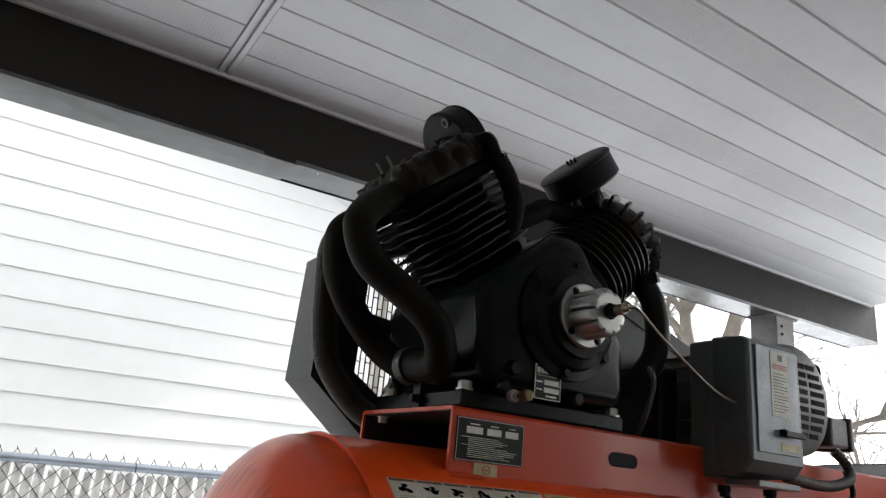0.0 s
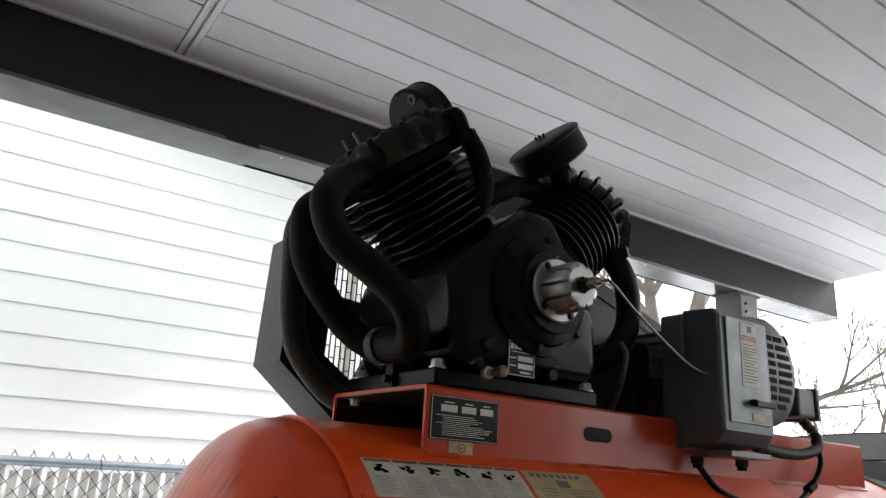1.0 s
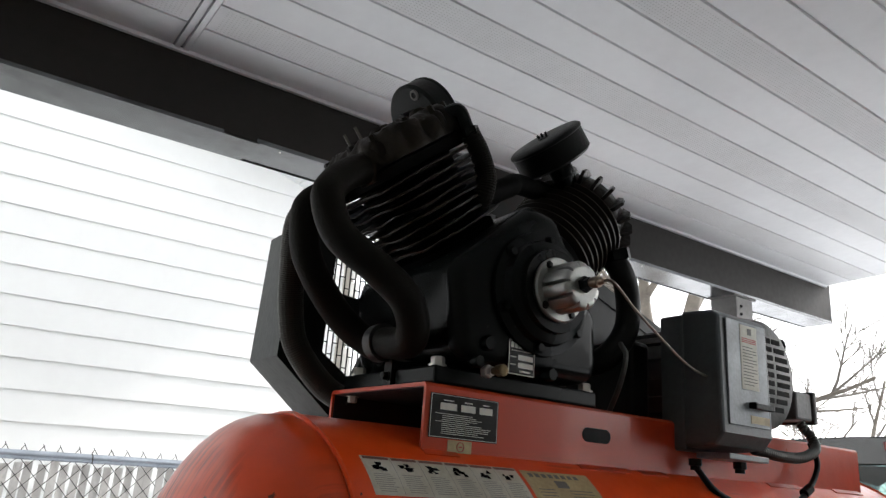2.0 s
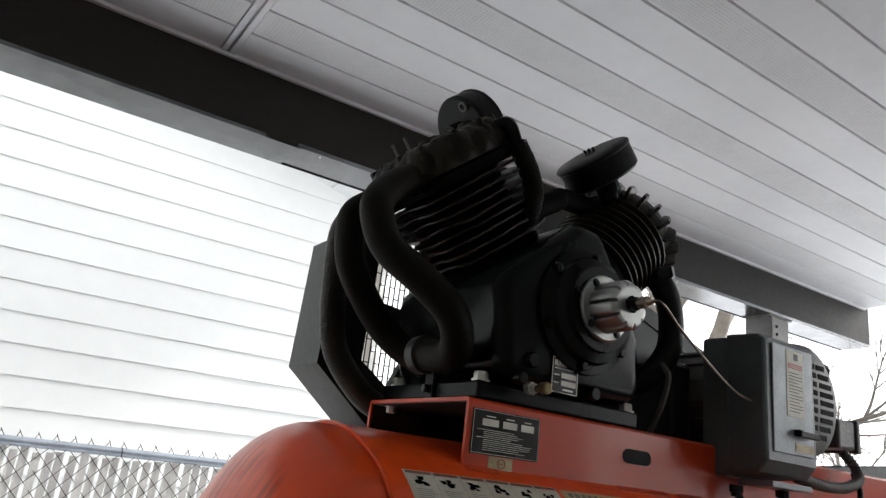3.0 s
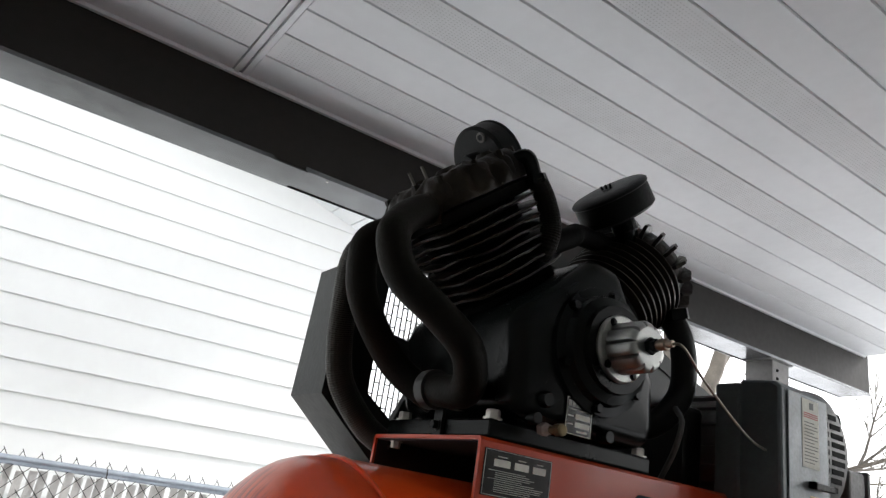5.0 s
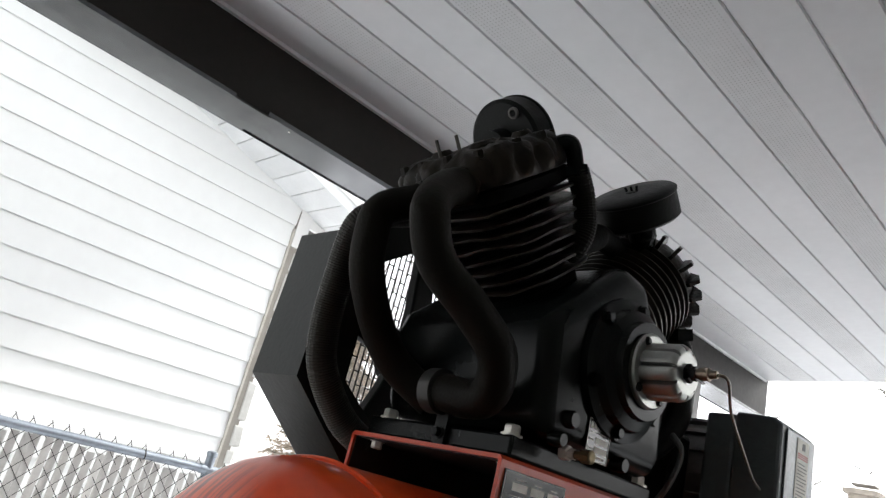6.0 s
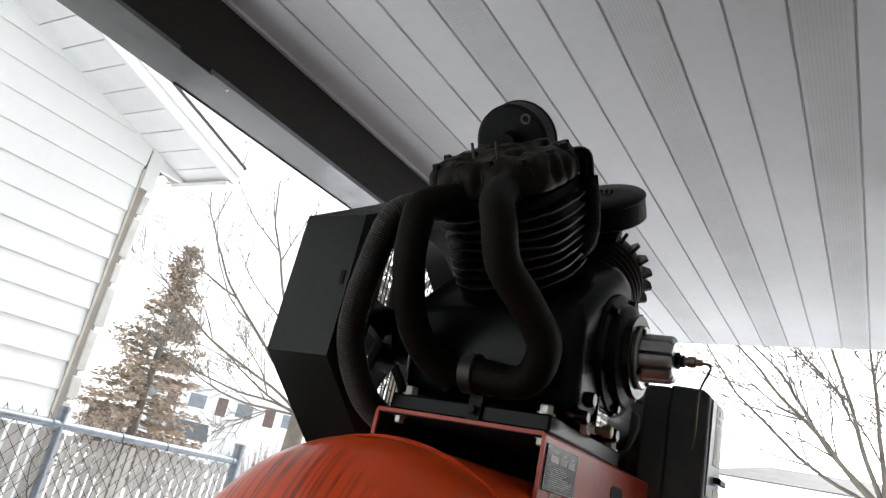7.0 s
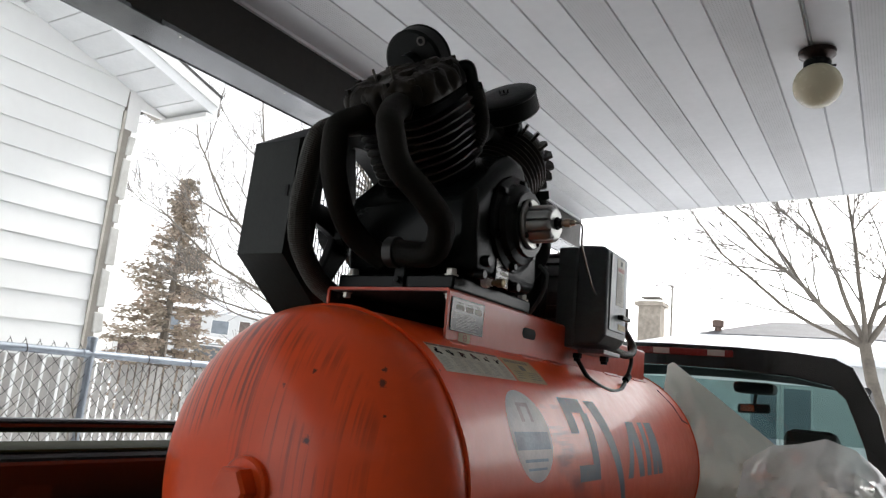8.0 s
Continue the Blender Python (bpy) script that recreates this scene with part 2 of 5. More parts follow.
def tube(bm, pts, r, seg=12, taper=None, ribs=0, rib=0.0):
    """A round tube along pts. taper: radius at its end. ribs: raised rings."""
    if ribs:
        fine, total = [], sum((b - a).length for a, b in zip(pts, pts[1:]))
        steps = ribs * 4
        acc, want, i = 0.0, 0.0, 0
        for k in range(steps + 1):
            want = total * k / steps
            while i < len(pts) - 2 and acc + (pts[i + 1] - pts[i]).length < want:
                acc += (pts[i + 1] - pts[i]).length
                i += 1
            seglen = max((pts[i + 1] - pts[i]).length, 1e-6)
            fine.append(pts[i].lerp(pts[i + 1], min(1, (want - acc) / seglen)))
        pts = fine
    n = len(pts)
    rings = []
    u = None
    for i, p in enumerate(pts):
        d = (pts[min(i + 1, n - 1)] - pts[max(i - 1, 0)]).normalized()
        u = d.orthogonal().normalized() if u is None else (u - d * u.dot(d)).normalized()
        v = d.cross(u)
        rad = r if taper is None else r + (taper - r) * i / (n - 1)
        if ribs:
            rad += rib * (1 if i % 4 in (1, 2) else 0)
        rings.append([bm.verts.new(p + (u * math.cos(2 * math.pi * k / seg) + v * math.sin(2 * math.pi * k / seg)) * rad) for k in range(seg)])
    for p, q in zip(rings, rings[1:]):
        for k in range(seg):
            bm.faces.new((p[k], p[(k + 1) % seg], q[(k + 1) % seg], q[k]))
    bm.faces.new(rings[0])
    bm.faces.new(rings[-1])
    return bm


def prism_x(bm, poly, x0, x1):
    """A yz outline drawn out along x."""
    a = [bm.verts.new((x0, y, z)) for y, z in poly]
    b = [bm.verts.new((x1, y, z)) for y, z in poly]
    n = len(poly)
    for i in range(n):
        bm.faces.new((a[i], a[(i + 1) % n], b[(i + 1) % n], b[i]))
    bm.faces.new(a)
    bm.faces.new(b)
    return bm


def prism_y(bm, poly, y0, y1):
    """An xz outline drawn out along y."""
    a = [bm.verts.new((x, y0, z)) for x, z in poly]
    b = [bm.verts.new((x, y1, z)) for x, z in poly]
    n = len(poly)
    for i in range(n):
        bm.faces.new((a[i], a[(i + 1) % n], b[(i + 1) % n], b[i]))
    bm.faces.new(a)
    bm.faces.new(b)
    return bm


def B():
    return bmesh.new()


def hexbolt(name, p, axis, r, h, material, parent, label=""):
    bm = revolve(B(), p, axis, [(-0.002, r * 1.3), (0.002, r * 1.3)], 16)
    revolve(bm, p, axis, [(0.002, r), (h * 0.85, r), (h, r * 0.85)], 6)
    return part(name, bm, material, parent, label)


# ---- the ground ----
bm = B()
bmesh.ops.create_grid(bm, x_segments=140, y_segments=140, size=400)
for v in bm.verts:
    far = max(0.0, Vector((v.co.x, v.co.y)).length - 8)
    v.co.z = 0.02 * noise.noise(v.co * 0.15) * min(1, far / 6)
ground = tagged(part("ground", bm, M_SNOW, None, "", True), "white snow lying over the open ground", "ground", kind="structure")
# unseen paving; its dark tone and near edge set the light bounced upward
bm = box(B(), -1.35, 2.4, -5.0, 3.6, 0.006, 0.03)
tagged(part("carport_slab", bm, M_CONC), "unseen dark paving under the carport roof, toned for bounced light", "slab", kind="structure")

# ---- carport ----
CX0, CX1, CY0, CY1 = -0.993, 2.45, -4.6, 3.47
SLOPE, FALL = 0.045, 0.0125


def cz(x):
    return 2.5695 + SLOPE * (x - CX0)


def pitched(bm):
    """The carport falls a little along its length."""
    for v in bm.verts:
        v.co.z += FALL * v.co.y
    return bm


bm = B()
strip = 0.1335
x = CX0
k = 0
bmv = B()
bmh = B()
SEAM = -0.197
while x < CX1:
    x1 = min(x + (0.143 if k == 0 else strip), CX1)
    vented = k % 3 == 1
    tgt = bmv if vented else bm
    for y0, y1 in ((CY0, SEAM - 0.0245), (SEAM + 0.0245, CY1)):
        g = 0.006
        prof = [(x, cz(x) + 0.008), (x + g * 0.4, cz(x) + 0.008), (x + g, cz(x)), (x1 - 0.003, cz(x1)), (x1 - 0.001, cz(x1) + 0.008), (x1, cz(x1) + 0.008), (x1, cz(x1) + 0.02), (x, cz(x) + 0.02)]
        prism_y(tgt, prof, y0, y1)
    if vented:
        yy = -1.1
        while yy < 3.4:
            if abs(yy - SEAM) > 0.05:
                for q in range(11):
                    xx = x + 0.018 + q * 0.0098
                    zz = cz(xx) - 0.0006
                    bmh.faces.new([bmh.verts.new((xx + a, yy + b, zz)) for a, b in ((-0.0016, -0.0022), (0.0016, -0.0022), (0.0016, 0.0022), (-0.0016, 0.0022))])
            yy += 0.0105
    x = x1
    k += 1
# seam strip with a raised lip each side
for a, b, dz in ((-0.021, -0.005, -0.006), (-0.005, 0.005, 0.010), (0.005, 0.021, -0.006)):
    prism_y(bm, [(CX0, cz(CX0) + dz), (CX1, cz(CX1) + dz), (CX1, cz(CX1) + 0.02), (CX0, cz(CX0) + 0.02)], SEAM + a, SEAM + b)
# closing deck above
prism_y(bm, [(CX0 - 0.3, cz(CX0) + 0.024), (CX1, cz(CX1) + 0.024), (CX1, cz(CX1) + 0.16), (CX0 - 0.3, cz(CX0) + 0.16)], CY0, CY1)
# narrow moulding along the beam and at the open end
box(bm, CX0 - 0.002, CX0 + 0.012, CY0, CY1, cz(CX0) - 0.012, cz(CX0) - 0.001)
ceiling = tagged(part("ceiling", pitched(bm), M_CEIL), "white ribbed soffit panels of a carport ceiling", "ceiling", kind="structure")
part("vent_panels", pitched(bmv), M_CEILV, ceiling, "perforated white soffit strips")
tagged(part("perforations", pitched(bmh), M_HOLE, ceiling), kind="stuff")

BZ = 2.354
bm = box(B(), CX0 - 0.15, CX0 - 0.002, CY0, 3.515, BZ + 0.004, cz(CX0) + 0.022)
beam = tagged(part("beam", pitched(bm), M_BEAM, bevel=0.003), "dark brown beam along the edge of the carport roof", "beam", kind="structure")
# folded metal under the beam, two lengths lapped at a joint
bm = box(B(), CX0 - 0.163, CX0 - 0.001, 0.075, 3.52, BZ, BZ + 0.003)
box(bm, CX0 - 0.002, CX0 + 0.001, 0.075, 3.52, BZ - 0.001, BZ + 0.013)
box(bm, CX0 - 0.166, CX0 - 0.163, 0.075, 3.52, BZ - 0.004, cz(CX0) + 0.02)
part("flashing", pitched(bm), M_FLASH, beam, "thin bent sheet metal flashing")
bm = box(B(), CX0 - 0.163, CX0 - 0.001, CY0, 0.085, BZ - 0.004, BZ - 0.001)
box(bm, CX0 - 0.001, CX0 + 0.002, CY0, -0.03, BZ - 0.004, BZ + 0.008)
box(bm, CX0 - 0.166, CX0 - 0.164, CY0, 0.085, BZ - 0.004, cz(CX0) + 0.02)
part("flashing", pitched(bm), M_FLASH, beam)
for yy in (0.16, 0.62, 1.2, 1.9, 2.6):
    part("nail", pitched(revolve(B(), (CX0 - 0.02, yy, BZ + 0.001), (0, 0, -1), [(0, 0.004), (0.003, 0.003)], 8)), M_STEEL, beam)
bm = box(B(), CX0 - 0.155, CX0 - 0.003, 3.516, 3.524, BZ + 0.006, cz(CX0) + 0.02)
part("end_cap", pitched(bm), M_FLASH, beam)
# roof covering and outer fascia
bm = prism_y(B(), [(CX0 - 0.35, cz(CX0) + 0.165), (CX1, cz(CX1) + 0.165), (CX1, cz(CX1) + 0.2), (CX0 - 0.35, cz(CX0) + 0.2)], CY0, CY1 + 0.1)
tagged(part("roof", pitched(bm), M_SNOW), "snow covered carport roof", "roof", kind="structure")
bm = box(B(), CX0, CX1, CY1 + 0.002, CY1 + 0.02, cz(CX1) - 0.03, cz(CX1) + 0.16)
for v in bm.verts:
    if v.co.x < 0:
        v.co.z -= SLOPE * (CX1 - CX0)
    v.co.z += FALL * v.co.y + 0.03
tagged(part("fascia", bm, M_WHITE), "white fascia board at the roof end", "fascia", kind="structure")
# steel post under the beam
post = thing("carport_post", (-1.08, 2.67, 0), "square grey steel post under the roof beam", "post", kind="structure")
part("shaft", box(B(), -1.15, -1.005, 2.60, 2.745, 0.03, BZ + 0.03), M_POST, post, bevel=0.006)
part("cap_plate", box(B(), -1.152, -0.998, 2.58, 2.765, BZ + 0.026, BZ + 0.034), M_POST, post)
for zz in (BZ - 0.06, BZ - 0.02):
    hexbolt("bolt", (-1.004, 2.64, zz), (1, 0, 0), 0.006, 0.006, M_BLACK, post)
# unseen plain walls closing the side and back, added to shape light and reflections
M_WALL = mat("side_wall", (0.50, 0.49, 0.46), 0.7, 0, 0.15, 3, 0.2, 30)
tagged(part("unseen_side_wall", box(B(), 2.47, 2.67, CY0 - 0.6, 2.6, 0.0, 2.9), M_WALL), "unseen plain pale wall added beside the carport to shape reflections", "wall", kind="structure")
M_BACK = mat("back_wall", (0.60, 0.58, 0.55), 0.8, 0, 0.2, 3, 0.2, 30)
tagged(part("unseen_back_wall", box(B(), -1.1, 2.468, CY0 - 0.6, CY0 - 0.4, 0.0, 2.75), M_BACK), "unseen plain pale wall added behind to shape the light", "wall", kind="structure")
# globe lamp
gx, gy = 0.639, 1.52
gz = cz(gx) + FALL * gy
lamp = thing("ceiling_lamp", (gx, gy, gz), "round opal glass globe lamp with dark metal base", "lamp")
part("base", revolve(B(), (gx, gy, gz), (0, 0, -1), [(0, 0.045), (0.008, 0.062), (0.022, 0.06), (0.032, 0.042), (0.045, 0.03)], 28), mat("lamp_bronze", (0.03, 0.018, 0.015), 0.3, 0.7, 0.2, 30), lamp, "", True)
part("collar", revolve(B(), (gx, gy, gz - 0.043), (0, 0, -1), [(0, 0.038), (0.004, 0.045), (0.022, 0.045), (0.026, 0.04)], 28), M_BLACK, lamp, "", True)
prof = [(0.06, 0.036)] + [(0.136 - 0.078 * math.cos(a), 0.078 * math.sin(a) + 0.0015) for a in [0.5 + i * (math.pi - 0.5) / 14 for i in range(15)]]
part("globe", revolve(B(), (gx, gy, gz), (0, 0, -1), prof, 32), mat("opal_glass", (0.68, 0.62, 0.44), 0.25, 0, 0.03, 5), lamp, "yellowed opal glass globe", True)
for a in (0.4, 2.5, 4.6):
    d = Vector((math.cos(a), math.sin(a), 0))
    part("screw", revolve(B(), Vector((gx, gy, gz - 0.056)) + d * 0.043, d, [(0, 0.003), (0.012, 0.003), (0.014, 0.005), (0.018, 0.005)], 8), M_BLACK, lamp)
# cable along the ceiling to the lamp
cable = [Vector((gx - 0.012, y, cz(gx - 0.012) + FALL * y - 0.004)) for y in (CY0 + 0.1, -1.5, 0.2, gy - 0.03)]
part("cable", tube(B(), cable, 0.0042, 8), M_MOTOR, lamp, "thin grey cable along the ceiling", True)

# ---- the compressor ----
TZ, TR = 1.185, 0.307       # tank axis height and radius
comp = thing("air_compressor", (0, 0.6, 0.80), "large orange air compressor with a black pump on its tank", "air compressor")
# tank: cylinder with two dished heads and a lapped weld ring
prof = []
for i in range(13):
    a = math.pi / 2 * i / 12
    prof.append((-0.165 - 0.150 * math.cos(a), max(0.0008, (TR - 0.002) * math.sin(a) ** 0.92)))
prof += [(-0.150, TR - 0.002), (-0.149, TR + 0.001), (-0.146, TR + 0.001), (1.36, TR), (1.363, TR - 0.003)]
for i in range(1, 13):
    a = math.pi / 2 * i / 12
    prof.append((1.375 + 0.150 * math.sin(a), max(0.0008, (TR - 0.003) * math.cos(a) ** 0.92)))
tank = part("tank", revolve(B(), (0, 0, TZ), (0, 1, 0), prof, 96), M_TANK, comp, "glossy orange painted steel tank with rust runs", True)
bm = B()
ring = []
for i in range(97):
    a = 2 * math.pi * i / 96
    ring.append(Vector((math.cos(a) * (TR + 0.0005), -0.149 + 0.002 * math.sin(9 * a), TZ + math.sin(a) * (TR + 0.0005))))
tube(bm, ring, 0.0035, 6)
part("weld_seam", bm, M_TANK, tank)
bm = B()
tube(bm, [Vector((math.cos(2 * math.pi * i / 96) * TR, 1.361, TZ + math.sin(2 * math.pi * i / 96) * TR)) for i in range(97)], 0.0035, 6)
part("weld_seam", bm, M_TANK, tank)
# plug in the head
px, pz = 0.012, TZ + 0.004
plug = part("plug", revolve(B(), (px, -0.313, pz), (0, -1, 0), [(-0.02, 0.05), (0.006, 0.048), (0.010, 0.044)], 32), M_TANK, tank, "threaded steel plug", True)
part("hex_plug", revolve(B(), (px, -0.320, pz), (0, -1, 0), [(0, 0.036), (0.026, 0.036), (0.031, 0.031)], 6), M_TANK, tank)
for sx, yy in ((-1, 0.1), (1, 0.1), (-1, 1.12), (1, 1.12)):
    bm = B()
    prism_y(bm, [(sx * 0.16, 0.80), (sx * 0.26, 0.80), (sx * 0.26, 0.812), (sx * 0.215, 0.812), (sx * 0.235, TZ - 0.19), (sx * 0.19, TZ - 0.235), (sx * 0.175, 0.812), (sx * 0.16, 0.812)], yy - 0.05, yy + 0.05)
    part("foot", bm, M_TANK, comp)
# mounting channel
CW = 0.1485
bm = B()
prism_y(bm, [(-CW, 1.455), (-CW, 1.545), (-CW + 0.005, 1.55), (CW - 0.005, 1.55), (CW, 1.545), (CW, 1.452), (CW - 0.006, 1.452), (CW - 0.006, 1.544), (-CW + 0.006, 1.544), (-CW + 0.006, 1.455)], 0.0, 1.255)
channel = part("mounting_channel", bm, M_CHAN, comp, "orange folded steel channel")
# the slot is a dark recess lined with its own edge
bm = B()
outl = []
for i in range(16):
    a = math.pi * (i / 7 - 0.5) if i < 8 else math.pi * ((i - 8) / 7 + 0.5)
    outl.append((0.356 + (0.0225 if i < 8 else -0.0225) + 0.0118 * math.cos(a), 1.5045 + 0.0118 * math.sin(a)))
prism_x(bm, outl, CW - 0.004, CW + 0.0012)
part("slot", bm, mat("slot_dark", (0.006, 0.006, 0.006), 0.8), channel, "dark oblong slot")
for y0, y1 in ((0.31, 0.43), (0.46, 0.53), (0.86, 0.98), (1.12, 1.24), (0.0, 0.06)):
    bm = prism_y(B(), [(CW - 0.002, 1.457), (CW + 0.012, 1.449), (CW + 0.011, 1.444), (CW - 0.004, 1.448)], y0, y1)
    part("weld", bm, M_CHAN, channel)
for x in (-0.117, 0.132):
    hexbolt("bolt", (x, 0.026, 1.543), (0, 0, -1), 0.0085, 0.012, M_STEEL, channel, "zinc plated bolt end")
# thin dark liner: the shade inside the channel, put into its colour
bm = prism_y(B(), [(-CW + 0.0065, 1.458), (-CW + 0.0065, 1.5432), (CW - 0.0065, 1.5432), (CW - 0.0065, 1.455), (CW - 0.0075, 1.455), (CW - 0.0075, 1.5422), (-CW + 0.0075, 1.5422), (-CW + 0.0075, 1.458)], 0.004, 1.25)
part("shade_liner", bm, mat("liner_shade", (0.020, 0.012, 0.010), 0.7, 0, 0.3, 12), channel, "dark sheet standing in for the shade inside the channel")
# rating plate with printed lines
plate = part("rating_plate", box(B(), CW + 0.0005, CW + 0.002, 0.008, 0.136, 1.4725, 1.536), M_LABELK, comp, "black and silver rating plate", bevel=0.0008)
bm = B()
X = CW + 0.0024
for a in ((0.010, 0.134, 1.534, 1.5348), (0.010, 0.134, 1.4737, 1.4745)):
    box(bm, X - 0.001, X, *a)
for a in ((0.0095, 0.0103, 1.4737, 1.5348), (0.1337, 0.1345, 1.4737, 1.5348)):
    box(bm, X - 0.001, X, *a)
for y0, y1 in ((0.026, 0.056), (0.064, 0.091), (0.099, 0.124)):
    box(bm, X - 0.001, X, y0, y1, 1.513, 1.523)
    box(bm, X - 0.001, X, y0 + 0.006, y1 - 0.006, 1.526, 1.5275)
random.seed(4)
for k in range(11):
    y0 = 0.030 if k not in (0, 4) else 0.018
    box(bm, X - 0.001, X, y0, y0 + random.uniform(0.06, 0.095), 1.507 - k * 0.0028, 1.5078 - k * 0.0028)
part("printing", bm, M_PRINTL, plate)["kind"] = "stuff"
sticker = part("sticker", box(B(), CW + 0.0005, CW + 0.0015, 0.044, 0.088, 1.4525, 1.4715), M_LABELY, comp, "small yellowed sticker with a red mark")
bm = B()
pts = [Vector((CW + 0.002, 0.067 + 0.0065 * math.cos(a), 1.4625 + 0.0065 * math.sin(a))) for a in [i * math.pi / 10 for i in range(21)]]
tube(bm, pts, 0.0007, 5)
box(bm, CW + 0.0012, CW + 0.002, 0.064, 0.070, 1.4615, 1.4635)
part("mark", bm, M_RED, sticker)


def on_tank(y, a, lift=0.0012):
    """A point of the tank's shell; a: degrees up from the +x side."""
    a = radians(a)
    return Vector(((TR + lift) * math.cos(a), y, TZ + (TR + lift) * math.sin(a)))


def decal(bm, y0, y1, a0, a1, lift=0.0012, n=6, lean0=0.0, lean1=0.0):
    """lean0, lean1: how far each upright edge has moved along the tank at a1."""
    g = [[bm.verts.new(on_tank(y + lean * i / n, a0 + (a1 - a0) * i / n, lift)) for i in range(n + 1)] for y, lean in ((y0, lean0), (y1, lean1))]
    for i in range(n):
        bm.faces.new((g[0][i], g[1][i], g[1][i + 1], g[0][i + 1]))
    return bm


# warning strip on the shoulder: six pictograms
strip_l = part("warning_decal", decal(B(), -0.115, 0.150, 42.5, 55.5), M_LABELW, comp, "white strip of six warning pictograms")
bmk, bmr, bmt = B(), B(), B()
random.seed(9)
for k in range(6):
    y0 = -0.112 + k * 0.0440
    decal(bmr, y0, y0 + 0.040, 54.2, 55.2, 0.0016, 1)
    for _ in range(7):
        yy, aa = y0 + random.uniform(0.007, 0.024), random.uniform(50.0, 52.2)
        decal(bmk, yy, yy + random.uniform(0.004, 0.010), aa, aa + random.uniform(0.5, 1.4), 0.0016, 1, random.uniform(-0.004, 0.004), random.uniform(-0.004, 0.004))
    for q in range(9):
        decal(bmt, y0 + 0.004 + random.uniform(0, 0.003), y0 + random.uniform(0.030, 0.037), 43.6 + q * 0.66, 43.85 + q * 0.66, 0.0016, 1)
    decal(bmt, y0 + 0.0415, y0 + 0.0423, 42.8, 55.2, 0.0016, 4)
part("pictograms", bmk, M_LABELK, strip_l)["kind"] = "stuff"
part("printing", bmt, mat("print_faint", (0.34, 0.33, 0.29), 0.6, 0, 0.15, 30), strip_l)["kind"] = "stuff"
part("heading_print", bmr, mat("heading_brown", (0.20, 0.09, 0.07), 0.5, 0, 0.2, 20), strip_l)["kind"] = "stuff"
ylab = part("dealer_decal", decal(B(), 0.158, 0.300, 42.5, 55.0), M_LABELY, comp, "yellowed dealer decal with faded print")
bm = B()
for k in range(8):
    decal(bm, 0.170 + k * 0.0135, 0.179 + k * 0.0135, 52.3, 53.9, 0.0016, 1)
decal(bm, 0.215, 0.240, 48.5, 51.3, 0.0016, 2)
for q in range(4):
    decal(bm, 0.172, 0.205, 44.2 + q * 1.1, 44.5 + q * 1.1, 0.0016, 1)
    decal(bm, 0.235, 0.285, 44.2 + q * 1.1, 44.5 + q * 1.1, 0.0016, 1)
part("printing", bm, M_PRINT, ylab)["kind"] = "stuff"
# big maker's mark on the flank as plain shapes, and the oval beside it
# left stroke stops short: the reflection washing it out is put into the shape
bm = decal(B(), 0.300, 0.345, 22, 37, 0.0012, 8)
decal(bm, 0.345, 0.420, 30.5, 37, 0.0012, 4)
decal(bm, 0.392, 0.432, 10, 30.5, 0.0012, 8)
decal(bm, 0.310, 0.432, 4, 10, 0.0012, 4)
part("mark_block", bm, M_NAVY, comp, "large faded dark blue printed bracket")
bm = decal(B(), 0.585, 0.612, -8, 36.5, 0.0012, 16, -0.135, -0.095)
part("mark_stripe", bm, M_NAVY, comp, "slanting dark blue printed wedge")
for y0, w, lean0, lean1 in ((0.622, 0.040, 0.062, 0.050), (0.716, 0.042, -0.030, -0.016), (0.782, 0.036, 0.0, 0.0), (0.838, 0.040, 0.0, 0.006), (0.886, 0.042, -0.024, -0.030)):
    part("mark_bar", decal(B(), y0, y0 + w, 2.5, 27.5, 0.0012, 8, lean0, lean1), M_NAVY, comp, "dark blue printed bar")
bm = B()
cy, ca = 0.105, 22
rings = [[bm.verts.new(on_tank(cy + 0.085 * q * math.cos(i * math.pi / 20), ca + 16 * q * math.sin(i * math.pi / 20), 0.0012)) for i in range(40)] for q in (1.0, 0.8, 0.6, 0.4, 0.2)]
mid = bm.verts.new(on_tank(cy, ca, 0.0012))
for p, q in zip(rings, rings[1:]):
    for i in range(40):
        bm.faces.new((p[i], p[(i + 1) % 40], q[(i + 1) % 40], q[i]))
for i in range(40):
    bm.faces.new((rings[-1][i], rings[-1][(i + 1) % 40], mid))
oval = part("oval_decal", bm, M_OVAL, comp, "pale oval decal with a blue band")
bm = decal(B(), 0.032, 0.178, 16.5, 22.5, 0.0018, 6)
decal(bm, 0.055, 0.155, 12.5, 13.5, 0.0018, 3)
decal(bm, 0.065, 0.145, 9.8, 10.6, 0.0018, 3)
part("band", bm, mat("faded_blue", (0.30, 0.35, 0.45), 0.45, 0, 0.3, 20), oval)
bm = decal(B(), 0.078, 0.092, 26, 33, 0.0018, 4)
decal(bm, 0.092, 0.130, 31.5, 33, 0.0018, 2)
decal(bm, 0.118, 0.130, 26, 31.5, 0.0018, 4)
part("mark", bm, mat("faded_red", (0.50, 0.36, 0.36), 0.45, 0, 0.3, 20), oval)
bm = B()
tube(bm, [on_tank(1.27, 52), on_tank(1.285, 40), on_tank(1.29, 30), on_tank(1.345, 28)], 0.0022, 5)
part("scratch", bm, M_BLACK, tank)

# pump
CY, CZ = 0.19, 1.715
LA = radians(40)
LD, LV = Vector((0, -math.sin(LA), math.cos(LA))), Vector((0, math.cos(LA), math.sin(LA)))
HA = radians(42)
HD, HV = Vector((0, math.sin(HA), math.cos(HA))), Vector((0, -math.cos(HA), math.sin(HA)))
